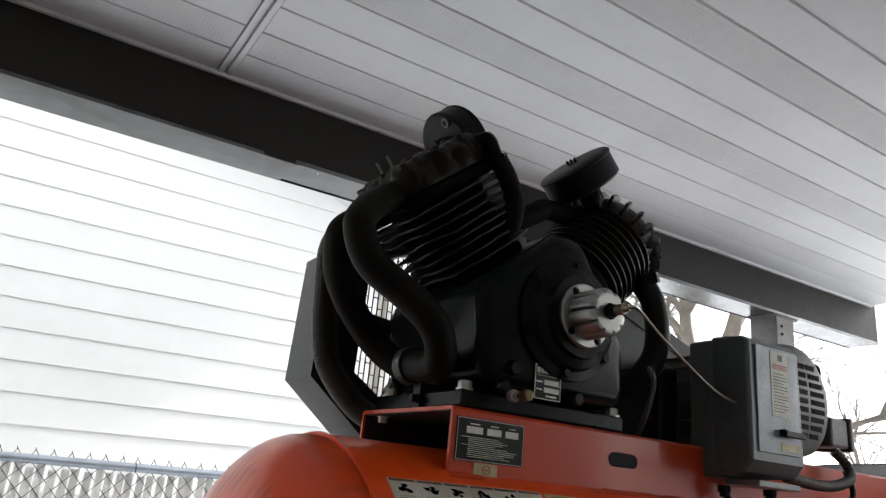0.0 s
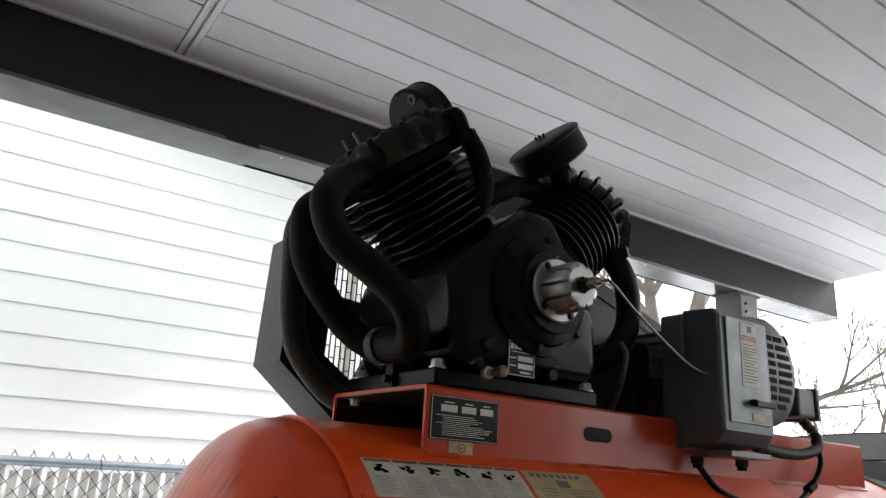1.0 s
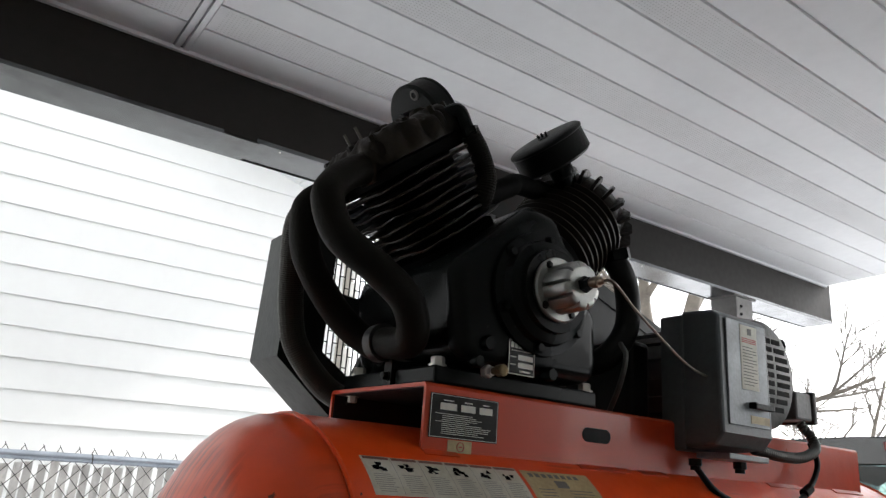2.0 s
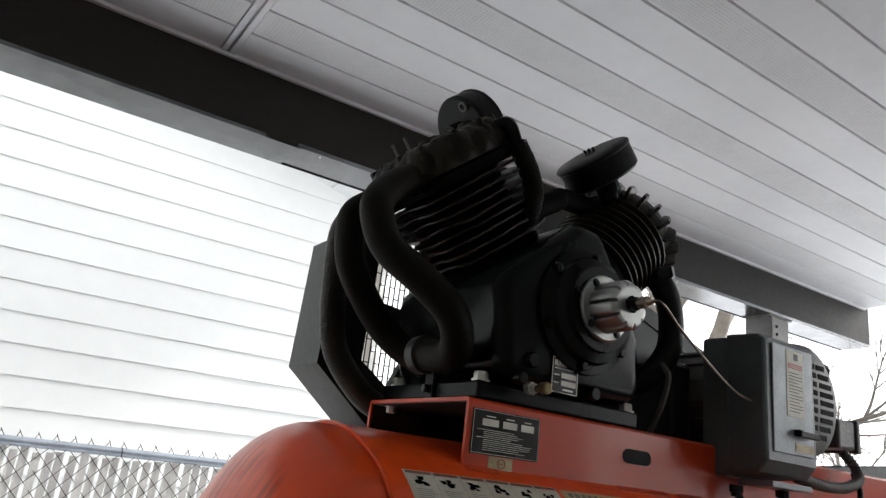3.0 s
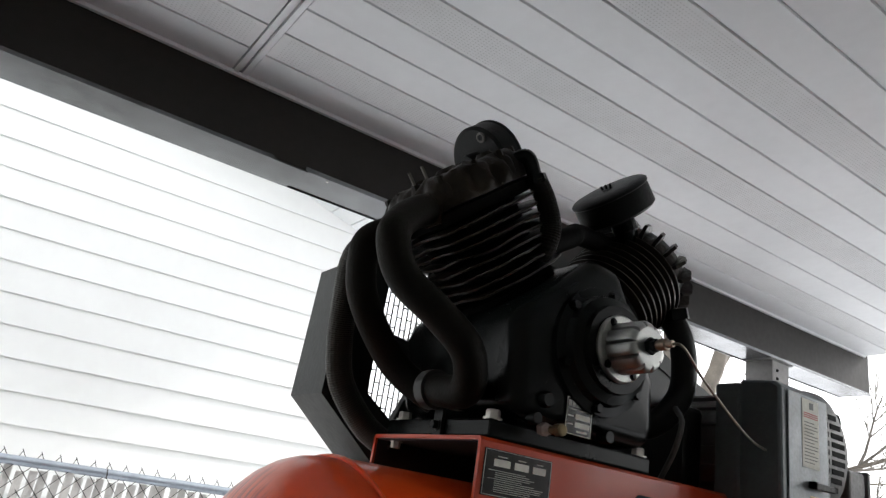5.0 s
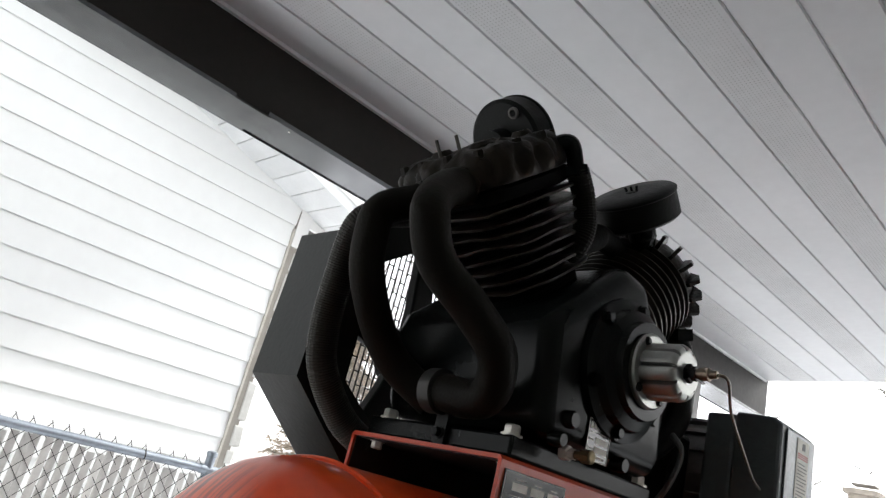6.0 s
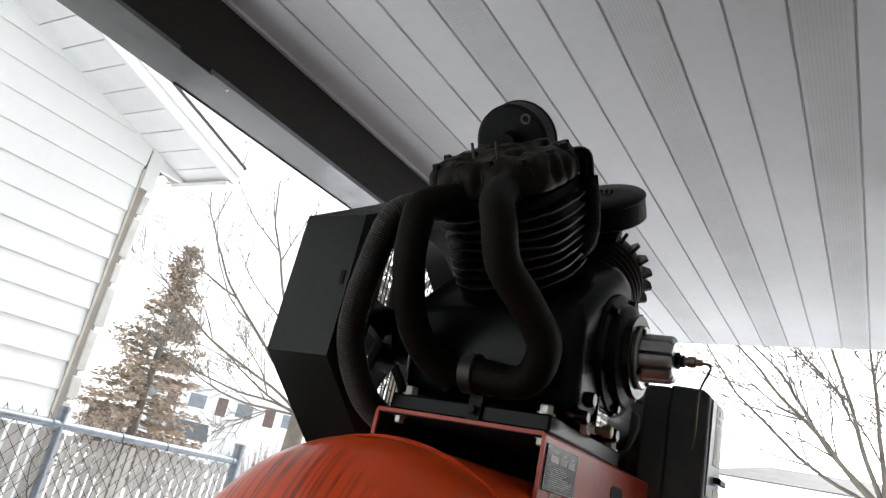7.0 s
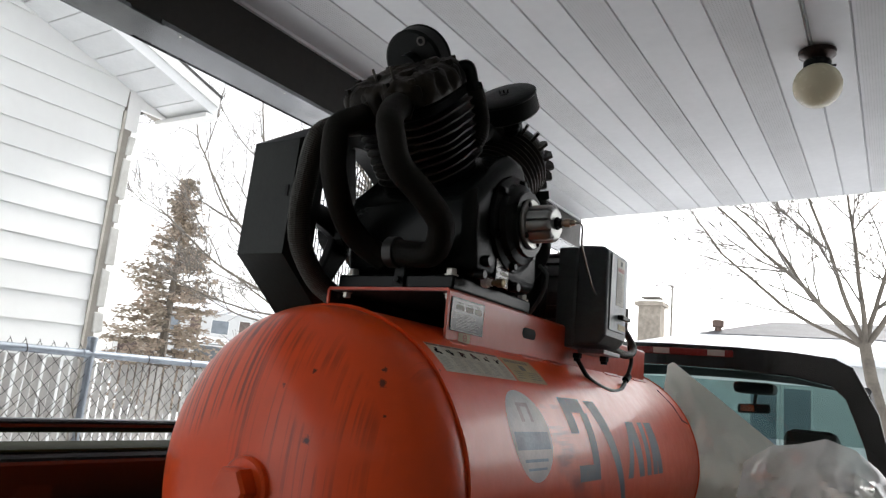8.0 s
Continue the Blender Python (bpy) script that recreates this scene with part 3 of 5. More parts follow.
C0 = Vector((0, CY, CZ))

# crankcase: a housing with two sloping decks
body = [(0.045, 1.585), (0.335, 1.585), (0.345, 1.62), (0.34, 1.70), (0.245, 1.855), (0.228, 1.868), (0.180, 1.870), (0.165, 1.862), (0.028, 1.745), (0.022, 1.72), (0.035, 1.62)]
bm = prism_x(B(), body, -0.145, 0.168)
pump = part("pump", bm, M_IRON, comp, "black cast iron compressor pump with cooling fins", False, 0.026)
pump.modifiers["bevel"].segments = 5
for face in pump.data.polygons:
    face.use_smooth = True
bm = box(B(), -0.135, 0.145, 0.015, 0.36, 1.5505, 1.578)
part("base_flange", bm, M_IRON, pump, bevel=0.004)
for x, y in ((0.130, 0.030), (-0.108, 0.030), (0.130, 0.345), (-0.108, 0.345)):
    hexbolt("base_bolt", (x, y, 1.578), (0, 0, 1), 0.011, 0.014, M_STEEL, pump, "bright zinc bolt head")
# strap bracket at the middle of the base
bm = box(B(), 0.012, 0.034, 0.008, 0.014, 1.552, 1.598)
box(bm, 0.012, 0.034, 0.008, 0.05, 1.595, 1.600)
part("bracket", bm, M_BLACK, pump)
hexbolt("bracket_bolt", (0.023, 0.008, 1.566), (0, -1, 0), 0.007, 0.01, M_BLACK, pump)
# bearing housing, ring of bolts, fluted oil pump, fitting
XA = Vector((1, 0, 0))
HC = Vector((0, 0.198, 1.717))
bm = revolve(B(), HC, XA, [(0.160, 0.105), (0.176, 0.102), (0.180, 0.088), (0.192, 0.084), (0.198, 0.070), (0.208, 0.068)], 48)
part("bearing_housing", bm, M_IRON, pump, "", True)
for k in range(6):
    a = k * math.pi / 3 + 0.42
    p = HC + Vector((0.178, 0.092 * math.cos(a), 0.092 * math.sin(a)))
    hexbolt("housing_bolt", p, XA, 0.008, 0.009, M_IRON, pump)
bm = revolve(B(), HC, XA, [(0.206, 0.052), (0.213, 0.053), (0.216, 0.050)], 40)
part("oil_pump_flange", bm, M_ALU, pump, "cast aluminium flange", True)
bm = B()
n = 80
rings = []
for d, base, amp in ((0.214, 0.036, 0.0042), (0.258, 0.035, 0.0042), (0.263, 0.033, 0.0034), (0.266, 0.030, 0.002)):
    rings.append([])
    for k in range(n):
        rr = base + amp * (-1.0 if k % 8 == 0 else 0.75 if k % 8 in (1, 7) else 1.0)
        rings[-1].append(bm.verts.new(HC + Vector((d, rr * math.cos(2 * math.pi * k / n), rr * math.sin(2 * math.pi * k / n)))))
for p, q in zip(rings, rings[1:]):
    for k in range(n):
        bm.faces.new((p[k], p[(k + 1) % n], q[(k + 1) % n], q[k]))
bm.faces.new(rings[0]); bm.faces.new(rings[-1])
part("oil_pump", bm, M_ALU, pump, "fluted cast aluminium oil pump", True)
for a in (0.9, 2.2, 3.9, 5.3):
    hexbolt("flange_screw", HC + Vector((0.215, 0.0445 * math.cos(a), 0.0445 * math.sin(a))), XA, 0.005, 0.005, M_BLACK, pump)
bm = revolve(B(), HC, XA, [(0.262, 0.013), (0.272, 0.013), (0.273, 0.010), (0.280, 0.010)], 6)
part("plug_fitting", bm, M_BLACK, pump)
bm = revolve(B(), HC, XA, [(0.276, 0.007), (0.284, 0.007), (0.285, 0.009), (0.297, 0.009), (0.298, 0.006), (0.308, 0.005)], 12)
part("compression_fitting", bm, mat("dull_fitting", (0.30, 0.25, 0.19), 0.4, 0.9, 0.3, 40), pump, "dull brass compression fitting", True)
bm = tube(B(), smooth_path([HC + Vector((0.300, 0, 0)), HC + Vector((0.318, 0.010, -0.004)), (0.285, 0.300, 1.690), (0.257, 0.428, 1.648), (0.240, 0.500, 1.632), (0.225, 0.563, 1.628)]), 0.0022, 8)
part("copper_line", bm, mat("line_tube", (0.20, 0.17, 0.13), 0.4, 0.8, 0.3, 30), pump, "thin bent oil line", True)
# name plate
npl = part("name_plate", box(B(), 0.1685, 0.1705, 0.134, 0.189, 1.578, 1.634), M_LABELK, comp, "small black and white name plate", bevel=0.0006)
bm = B()
for a in ((0.135, 0.188, 1.632, 1.6332), (0.135, 0.188, 1.5788, 1.580), (0.1345, 0.1357, 1.579, 1.633), (0.1873, 0.1885, 1.579, 1.633)):
    box(bm, 0.1702, 0.1711, *a)
for k in range(6):
    box(bm, 0.1702, 0.1711, 0.1385 + 0.0077 * k, 0.1445 + 0.0077 * k, 1.620, 1.629)
for z in (1.606, 1.594):
    box(bm, 0.1702, 0.1711, 0.154, 0.185, z - 0.004, z + 0.004)
    box(bm, 0.1702, 0.1711, 0.138, 0.150, z - 0.001, z + 0.001)
box(bm, 0.1702, 0.1711, 0.140, 0.182, 1.6155, 1.6165)
box(bm, 0.1702, 0.1711, 0.158, 0.180, 1.583, 1.586)
part("printing", bm, M_PRINTL, npl)["kind"] = "stuff"
# sight fitting and brass drain
bm = revolve(B(), (0.165, 0.094, 1.576), (1, -0.1, -0.05), [(0, 0.010), (0.012, 0.010), (0.013, 0.007), (0.022, 0.007)], 6)
part("drain_nipple", bm, M_STEEL, pump)
bm = revolve(B(), (0.183, 0.093, 1.575), (1, -0.05, -0.02), [(0, 0.006), (0.014, 0.006), (0.015, 0.009), (0.028, 0.009), (0.029, 0.006)], 8)
part("drain_valve", bm, M_BRASS, pump, "worn brass drain fitting")
for y, z, r in ((0.222, 1.588, 0.011), (0.09, 1.618, 0.012), (0.072, 1.588, 0.010)):
    part("boss", revolve(B(), (0.160, y, z), XA, [(0, r), (0.016, r), (0.020, r * 0.8)], 24), M_IRON, pump, "", True)

# large cylinder
LC = C0 + Vector((0.005, 0, 0))
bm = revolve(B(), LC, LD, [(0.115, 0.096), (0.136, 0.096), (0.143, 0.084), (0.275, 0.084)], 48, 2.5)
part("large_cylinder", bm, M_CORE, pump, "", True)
for k in range(8):
    d = 0.151 + k * 0.0165
    r = 0.121 - 0.0013 * (7 - k)
    bm = revolve(B(), LC, LD, [(d - 0.0034, 0.086), (d - 0.0027, r - 0.003), (d - 0.0015, r), (d + 0.0015, r), (d + 0.0027, r - 0.003), (d + 0.0034, 0.086)], 48, 3, 0.0)
    for v in bm.verts:
        w = v.co - LC
        v.co += LD * (0.0018 * math.sin(w.x * 55 + k) + 0.0030 * noise.noise(Vector((w.x * 26, w.y * 26, k * 3.1))))
        if w.x < 0:
            v.co.x -= w.x * 0.2
    part("fin", bm, M_FIN, pump, "", True)
bm = B()
M_L = Matrix.Translation(LC) @ Matrix((( 1, 0, 0, 0), (0, LV.y, LD.y, 0), (0, LV.z, LD.z, 0), (0, 0, 0, 1)))
box(bm, -0.03, 0.0, 0.092, 0.104, 0.145, 0.272, M_L)
part("cylinder_rib", bm, M_CORE, pump)
M_STUD = mat("stud_steel", (0.16, 0.15, 0.13), 0.4, 0.9, 0.3, 40)
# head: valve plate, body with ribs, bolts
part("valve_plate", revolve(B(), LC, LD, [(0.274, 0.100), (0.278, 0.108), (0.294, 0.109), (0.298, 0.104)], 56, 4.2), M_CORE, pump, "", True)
bm = revolve(B(), LC, LD, [(0.297, 0.100), (0.300, 0.112), (0.306, 0.115), (0.314, 0.115), (0.322, 0.114), (0.330, 0.112), (0.338, 0.109), (0.346, 0.103), (0.352, 0.095), (0.355, 0.082), (0.353, 0.066), (0.357, 0.050), (0.354, 0.034), (0.358, 0.018), (0.358, 0.004)], 144, 3.4)
for v in bm.verts:
    w = v.co - LC
    h = w.dot(LD)
    q = Vector((w.x, w.dot(LV), 0))
    t = math.atan2(q.y, q.x)
    mid = max(0.0, 1 - abs(h - 0.326) / 0.032)
    scallop = (0.5 + 0.5 * math.cos(17 * t + 1.5 * noise.noise(v.co * 14))) ** 2
    out = (v.co - LC - LD * h).normalized()
    v.co -= out * mid * (0.011 * scallop + 0.005 * (noise.noise(v.co * 38) + 0.3))
    if h > 0.340:
        v.co += LD * (0.006 * noise.noise(v.co * 34) + 0.004 * noise.noise(v.co * 80))
part("cylinder_head", bm, M_GREASE, pump, "oil stained cast cylinder head", True)
for u, w, h in ((-0.080, -0.080, 0.338), (-0.030, -0.090, 0.340), (0.022, -0.090, 0.340), (0.074, -0.082, 0.338), (-0.092, -0.022, 0.342), (0.094, -0.020, 0.340), (0.094, 0.040, 0.340), (-0.080, 0.080, 0.340), (0.080, 0.082, 0.338)):
    o = M_L @ Vector((u, w, h))
    part("bolt_boss", revolve(B(), o, LD, [(-0.030, 0.017), (-0.004, 0.016), (0.002, 0.012)], 16), M_GREASE, pump, "", True)
    hexbolt("head_bolt", o + LD * 0.002, LD, 0.008, 0.014, M_GREASE, pump)
for u, w, r in ((-0.045, -0.030, 0.016), (0.040, -0.034, 0.019), (0.0, 0.02, 0.022), (0.05, 0.05, 0.015)):
    part("casting_lug", revolve(B(), M_L @ Vector((u, w, 0.346)), LD, [(0, r), (0.012, r * 0.95), (0.017, r * 0.7)], 18, 3), M_GREASE, pump, "", True)
for u, w in ((-0.02, -0.05), (0.025, -0.055)):
    part("stud", revolve(B(), M_L @ Vector((u, w - 0.01, 0.354)), LD, [(0, 0.0028), (0.027, 0.0026)], 8), M_STUD, pump)
# pancake air cleaner on its inner side
def air_cleaner(o, axis, r, h):
    bm = revolve(B(), o, axis, [(-0.03, 0.024), (0.0, 0.024), (0.001, r - 0.006), (0.006, r), (h - 0.006, r), (h - 0.004, r + 0.002), (h, r + 0.002), (h + 0.004, r - 0.003), (h + 0.006, r * 0.5)], 48)
    return part("air_cleaner", bm, M_BLACK, pump, "round black pancake air cleaner", True)
F1 = M_L @ Vector((-0.035, 0.108, 0.350))
air_cleaner(F1, LV, 0.0705, 0.046)
hole = F1 - LV * 0.001 + LD * 0.042 + Vector((0.037, 0, 0))
part("port", revolve(B(), hole, -LV, [(0, 0.0095), (0.004, 0.0095), (0.0045, 0.006), (0.001, 0.0055)], 20), mat("port_rim", (0.11, 0.105, 0.09), 0.5), pump, "", True)
part("port_hole", revolve(B(), hole, -LV, [(0.0, 0.0057), (0.0030, 0.0057)], 16), mat("port_dark", (0.004, 0.004, 0.004), 0.9), pump)

# small cylinder
SC = C0 + Vector((0.022, 0.030, 0))
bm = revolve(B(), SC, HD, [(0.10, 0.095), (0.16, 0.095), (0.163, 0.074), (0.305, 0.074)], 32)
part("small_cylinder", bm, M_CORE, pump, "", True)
for k in range(8):
    d = 0.174 + k * 0.0165
    r = 0.102 + 0.0008 * k
    part("fin", revolve(B(), SC, HD, [(d - 0.0030, 0.072), (d - 0.0022, r - 0.0025), (d - 0.0012, r), (d + 0.0012, r), (d + 0.0022, r - 0.0025), (d + 0.0030, 0.072)], 48), M_FIN, pump, "", True)
bm = revolve(B(), SC, HD, [(0.300, 0.096), (0.308, 0.100), (0.338, 0.094), (0.352, 0.078), (0.356, 0.05)], 40)
part("round_head", bm, M_FIN, pump, "small round cylinder head", True)
n = 22
for k in range(n):
    bm = B()
    a = 2 * math.pi * k / n
    _, u, v = frame_of(HD)
    dirv = u * math.cos(a) + v * math.sin(a)
    side = HD.cross(dirv)
    o = SC + dirv * 0.090
    vs = []
    for d, rr in ((0.302, 0.0), (0.302, 0.018), (0.318, 0.030), (0.336, 0.022), (0.350, 0.0)):
        for s in (-0.0034, 0.0034):
            vs.append(bm.verts.new(o + HD * d + dirv * rr + side * s))
    for i in range(4):
        bm.faces.new((vs[2 * i], vs[2 * i + 2], vs[2 * i + 3], vs[2 * i + 1]))
    bm.faces.new([vs[i] for i in (0, 2, 4, 6, 8)]); bm.faces.new([vs[i] for i in (1, 3, 5, 7, 9)])
    bm.faces.new((vs[0], vs[1], vs[9], vs[8]))
    part("head_fin", bm, M_FIN, pump)
FN = Vector((0.03, -0.705, 0.708)).normalized()
F2 = Vector((0.078, 0.276, 2.060)) - FN * 0.058
air_cleaner(F2, FN, 0.0735, 0.052)
part("neck", tube(B(), smooth_path([F2 + FN * 0.005, F2 - FN * 0.03, SC + HD * 0.30 + HV * 0.04]), 0.022, 14), M_IRON, pump, "", True)
bm = revolve(B(), F2 + FN * 0.056, FN, [(0, 0.012), (0.003, 0.012), (0.004, 0.006)], 12)
for s in (-1, 0, 1):
    revolve(bm, F2 + FN * 0.058 + Vector((0.009 * s, 0, 0)), FN + Vector((0.25 * s, 0, 0)), [(0, 0.003), (0.010, 0.0022)], 6)
part("wing_nut", bm, M_BLACK, pump)
# pipes between the cylinders
bm = tube(B(), smooth_path([M_L @ Vector((0.085, 0.06, 0.33)), (0.116, 0.042, 2.018), (0.120, 0.060, 1.990), (0.120, 0.070, 1.976)]), 0.0125, 14)
part("elbow", bm, M_IRON, pump, "", True)
bm = tube(B(), smooth_path([(0.120, 0.066, 1.984), (0.121, 0.090, 1.954), (0.121, 0.108, 1.914), (0.114, 0.110, 1.882), (0.095, 0.115, 1.868)], 10), 0.0170, 16, None, 34, 0.0009)
part("flex_pipe", bm, M_HOSE, pump, "ribbed flexible pipe")
part("pipe_nut", revolve(B(), (0.120, 0.062, 1.989), (0, 0.35, -0.6), [(0, 0.019), (0.014, 0.019), (0.016, 0.016)], 6), M_IRON, pump)
bm = tube(B(), smooth_path([(0.095, 0.105, 1.882), (0.092, 0.140, 1.900), (0.082, 0.190, 1.930), (0.06, 0.235, 1.955), SC + HD * 0.31 + HV * 0.05]), 0.020, 14)
part("crossover_pipe", bm, M_CORE, pump, "", True)
bm = tube(B(), smooth_path([SC + HD * 0.30 - HV * 0.06, (0.09, 0.468, 1.850), (0.10, 0.492, 1.790), (0.10, 0.486, 1.71), (0.08, 0.44, 1.65), (0.02, 0.40, 1.64)]), 0.024, 16)
part("discharge_pipe", bm, M_BLACK, pump, "", True)
revbm = revolve(B(), (0.095, 0.462, 1.872), (0, 0.35, -1), [(0, 0.030), (0.02, 0.030), (0.022, 0.024)], 6)
part("pipe_nut", revbm, M_IRON, pump)
# three hoses down the front
def hose(name, pts, r, ribs, label):
    return part(name, tube(B(), smooth_path(pts, 10), r, 20, None, ribs, 0.0009), M_FLEX if ribs else M_HOSE, pump, label, not ribs)
hose("hose", [(0.052, -0.078, 1.892), (0.062, -0.114, 1.872), (0.082, -0.153, 1.834), (0.101, -0.169, 1.795), (0.107, -0.144, 1.745), (0.128, -0.087, 1.703), (0.140, -0.038, 1.660), (0.101, -0.004, 1.615), (0.014, -0.003, 1.619)], 0.0255, 0, "thick matt black rubber hose")
hose("hose", [(-0.028, -0.072, 1.890), (-0.034, -0.093, 1.873), (-0.059, -0.126, 1.847), (-0.063, -0.131, 1.811), (-0.070, -0.114, 1.754), (-0.086, -0.056, 1.692), (-0.079, -0.008, 1.649), (-0.041, 0.043, 1.613)], 0.0255, 0, "thick matt black rubber hose")
hose("hose", [(-0.055, -0.074, 1.868), (-0.098, -0.108, 1.852), (-0.122, -0.119, 1.822), (-0.151, -0.104, 1.746), (-0.171, -0.088, 1.681), (-0.176, -0.066, 1.621), (-0.173, -0.010, 1.562), (-0.160, 0.038, 1.534)], 0.0225, 120, "ribbed flexible metal hose")
bm = revolve(B(), (0.003, -0.003, 1.619), XA, [(0, 0.028), (0.001, 0.031), (0.022, 0.031), (0.023, 0.028)], 28)
part("hose_clamp", bm, mat("clamp_grey", (0.035, 0.035, 0.033), 0.4, 0.5), pump, "grey band clamp", True)
for a, b in (((0.052, -0.080, 1.892), (0.064, -0.117, 1.869)), ((-0.028, -0.072, 1.891), (-0.038, -0.098, 1.869))):
    a, b = Vector(a), Vector(b)
    part("hose_nut", revolve(B(), a, b - a, [(-0.012, 0.031), (0.018, 0.031), (0.020, 0.027)], 6), M_GREASE, pump)

# belt guard
gp = [(-0.088, 1.604), (-0.081, 1.853), (0.235, 2.045), (0.42, 2.045), (0.62, 1.96), (1.02, 1.83), (1.10, 1.76), (1.10, 1.60), (1.02, 1.52), (0.10, 1.452)]
GX0, GX1 = -0.335, -0.205
cen = Vector((0.4, 1.72))
def inset(poly, k):
    out = []
    for y, z in poly:
        d = Vector((y, z)) - cen
        d = d * (1 - k / d.length)
        out.append((cen.x + d.x, cen.y + d.y))
    return out
bm = B()
n = len(gp)
inn = inset(gp, 0.003)
lip = [a if p[1] > 1.95 else b for p, a, b in zip(gp, inset(gp, 0.042), inset(gp, 0.09))]
rows = [[bm.verts.new((x, y, z)) for y, z in pl] for x, pl in ((GX0, gp), (GX1, gp), (GX1, lip), (GX1 - 0.002, lip), (GX1 - 0.002, inn), (GX0 + 0.002, inn), (GX0 + 0.002, inset(gp, 0.03)), (GX0, inset(gp, 0.03)))]
for i in range(len(rows)):
    p, q = rows[i], rows[(i + 1) % len(rows)]
    for k in range(n):
        bm.faces.new((p[k], p[(k + 1) % n], q[(k + 1) % n], q[k]))
guard = part("belt_guard", bm, M_GUARD, comp, "dark grey sheet metal belt guard with slotted sides")
# slotted outer side: upright bars with cross bars
gi = inset(gp, 0.03)
def span(poly, y):
    zs = []
    for (y0, z0), (y1, z1) in zip(poly, poly[1:] + poly[:1]):
        if (y0 - y) * (y1 - y) < 0:
            zs.append(z0 + (z1 - z0) * (y - y0) / (y1 - y0))
    return (min(zs), max(zs)) if len(zs) >= 2 else None
def bars(x, step, w):
    bm = B()
    y = -0.055
    while y < 1.07:
        s = span(gi, y)
        if s:
            box(bm, x, x + 0.0012, y - w / 2, y + w / 2, s[0] - 0.004, s[1] + 0.004)
        y += step
    for j in range(23):
        z = 1.50 + 0.024 * j
        y = -0.055 + (step if j % 2 else 0)
        while y < 1.05:
            s = span(gi, y + step / 2)
            if s and s[0] < z < s[1]:
                box(bm, x - 0.0002, x + 0.0013, y, y + step, z - 0.0011, z + 0.0011)
            y += step * 2
    return bm
bm = prism_x(B(), [(0.40, span(gi, 0.40)[0])] + [p for p in gi if p[0] > 0.40 and p[1] < 1.62][::-1] + [p for p in gi if p[0] > 0.40 and p[1] >= 1.62][::-1] + [(0.40, span(gi, 0.40)[1])], GX1 - 0.006, GX1 - 0.004)
part("side_panel", bm, M_GUARD, guard, "plain sheet panel by the motor")
part("outer_grille", bars(GX0 + 0.0004, 0.0125, 0.0030), M_BLACK, guard, "fine upright slots")
# flywheel behind the bars
bm = revolve(B(), (0, CY, CZ), XA, [(-0.315, 0.205), (-0.315, 0.240), (-0.250, 0.240), (-0.250, 0.205)], 56)
bm.faces.ensure_lookup_table()
for f in [f for f in bm.faces if len(f.verts) > 8]:
    bm.faces.remove(f)
bm.verts.ensure_lookup_table()
for k in range(56):
    bm.faces.new((bm.verts[k], bm.verts[(k + 1) % 56], bm.verts[168 + (k + 1) % 56], bm.verts[168 + k]))
wheel = part("flywheel", bm, M_BLACK, comp, "black spoked flywheel", True)
for k in range(5):
    a = radians(171 + 72 * k)
    dy, dz = math.cos(a), math.sin(a)
    web = [(CY + dy * r - dz * w, CZ + dz * r + dy * w) for r, w in ((0.03, 0.036), (0.09, 0.026), (0.212, 0.019), (0.212, -0.019), (0.09, -0.026), (0.03, -0.036))]
    part("spoke", prism_x(B(), web, -0.292, -0.268), M_BLACK, wheel, "", False, 0.004)
part("hub", revolve(B(), (0, CY, CZ), XA, [(-0.32, 0.058), (-0.25, 0.058), (-0.248, 0.045), (-0.14, 0.045)], 24), M_BLACK, wheel)
for p in ((-0.206, 0.045, 1.478), (-0.206, -0.06, 1.715)):
    hexbolt("guard_screw", p, XA, 0.006, 0.006, M_STEEL, guard)
part("latch_slot", box(B(), -0.222, -0.214, -0.0865, -0.0845, 1.725, 1.75), mat("latch_dark", (0.004, 0.004, 0.004), 0.8), guard)

# control box
ctrl = part("control_box", box(B(), 0.118, 0.172, 0.566, 0.716, 1.497, 1.752), M_GREY, comp, "grey motor starter box", False, 0.006)
bm = prism_y(B(), [(0.1725, 1.502), (0.1725, 1.756), (0.238, 1.752), (0.252, 1.742), (0.254, 1.530), (0.236, 1.508)], 0.562, 0.720)
part("cover", bm, M_GREY, ctrl, "", False, 0.006)
bm = box(B(), 0.2535, 0.2565, 0.580, 0.706, 1.545, 1.738)
part("front_plate", bm, M_GREYL, ctrl, "scuffed pale grey front plate", False, 0.002)
lab = part("instruction_label", box(B(), 0.2566, 0.2574, 0.622, 0.676, 1.612, 1.732), M_LABELW, comp, "yellowed instruction label with a red line")
bm = B()
for k in range(13):
    box(bm, 0.2573, 0.2578, 0.628, 0.671 if k % 3 else 0.660, 1.690 - k * 0.0058, 1.6915 - k * 0.0058)
box(bm, 0.2573, 0.2578, 0.645, 0.658, 1.715, 1.727)
part("printing", bm, M_PRINT, lab)["kind"] = "stuff"
bm = B()
for k in range(3):
    box(bm, 0.2573, 0.2578, 0.627, 0.672, 1.699 + k * 0.0035, 1.7008 + k * 0.0035)
part("red_lines", bm, M_RED, lab)
bm = box(B(), 0.2566, 0.270, 0.640, 0.652, 1.578, 1.590)
box(bm, 0.262, 0.272, 0.640, 0.700, 1.577, 1.588)
part("lever", bm, M_BLACK, ctrl, "black start lever", False, 0.002)
part("plate_label", box(B(), 0.2566, 0.2574, 0.645, 0.705, 1.552, 1.566), M_LABELY, ctrl)
bm = box(B(), 0.170, 0.240, 0.60, 0.725, 1.486, 1.497)
part("bracket", bm, M_GREYL, ctrl, "", False, 0.002)
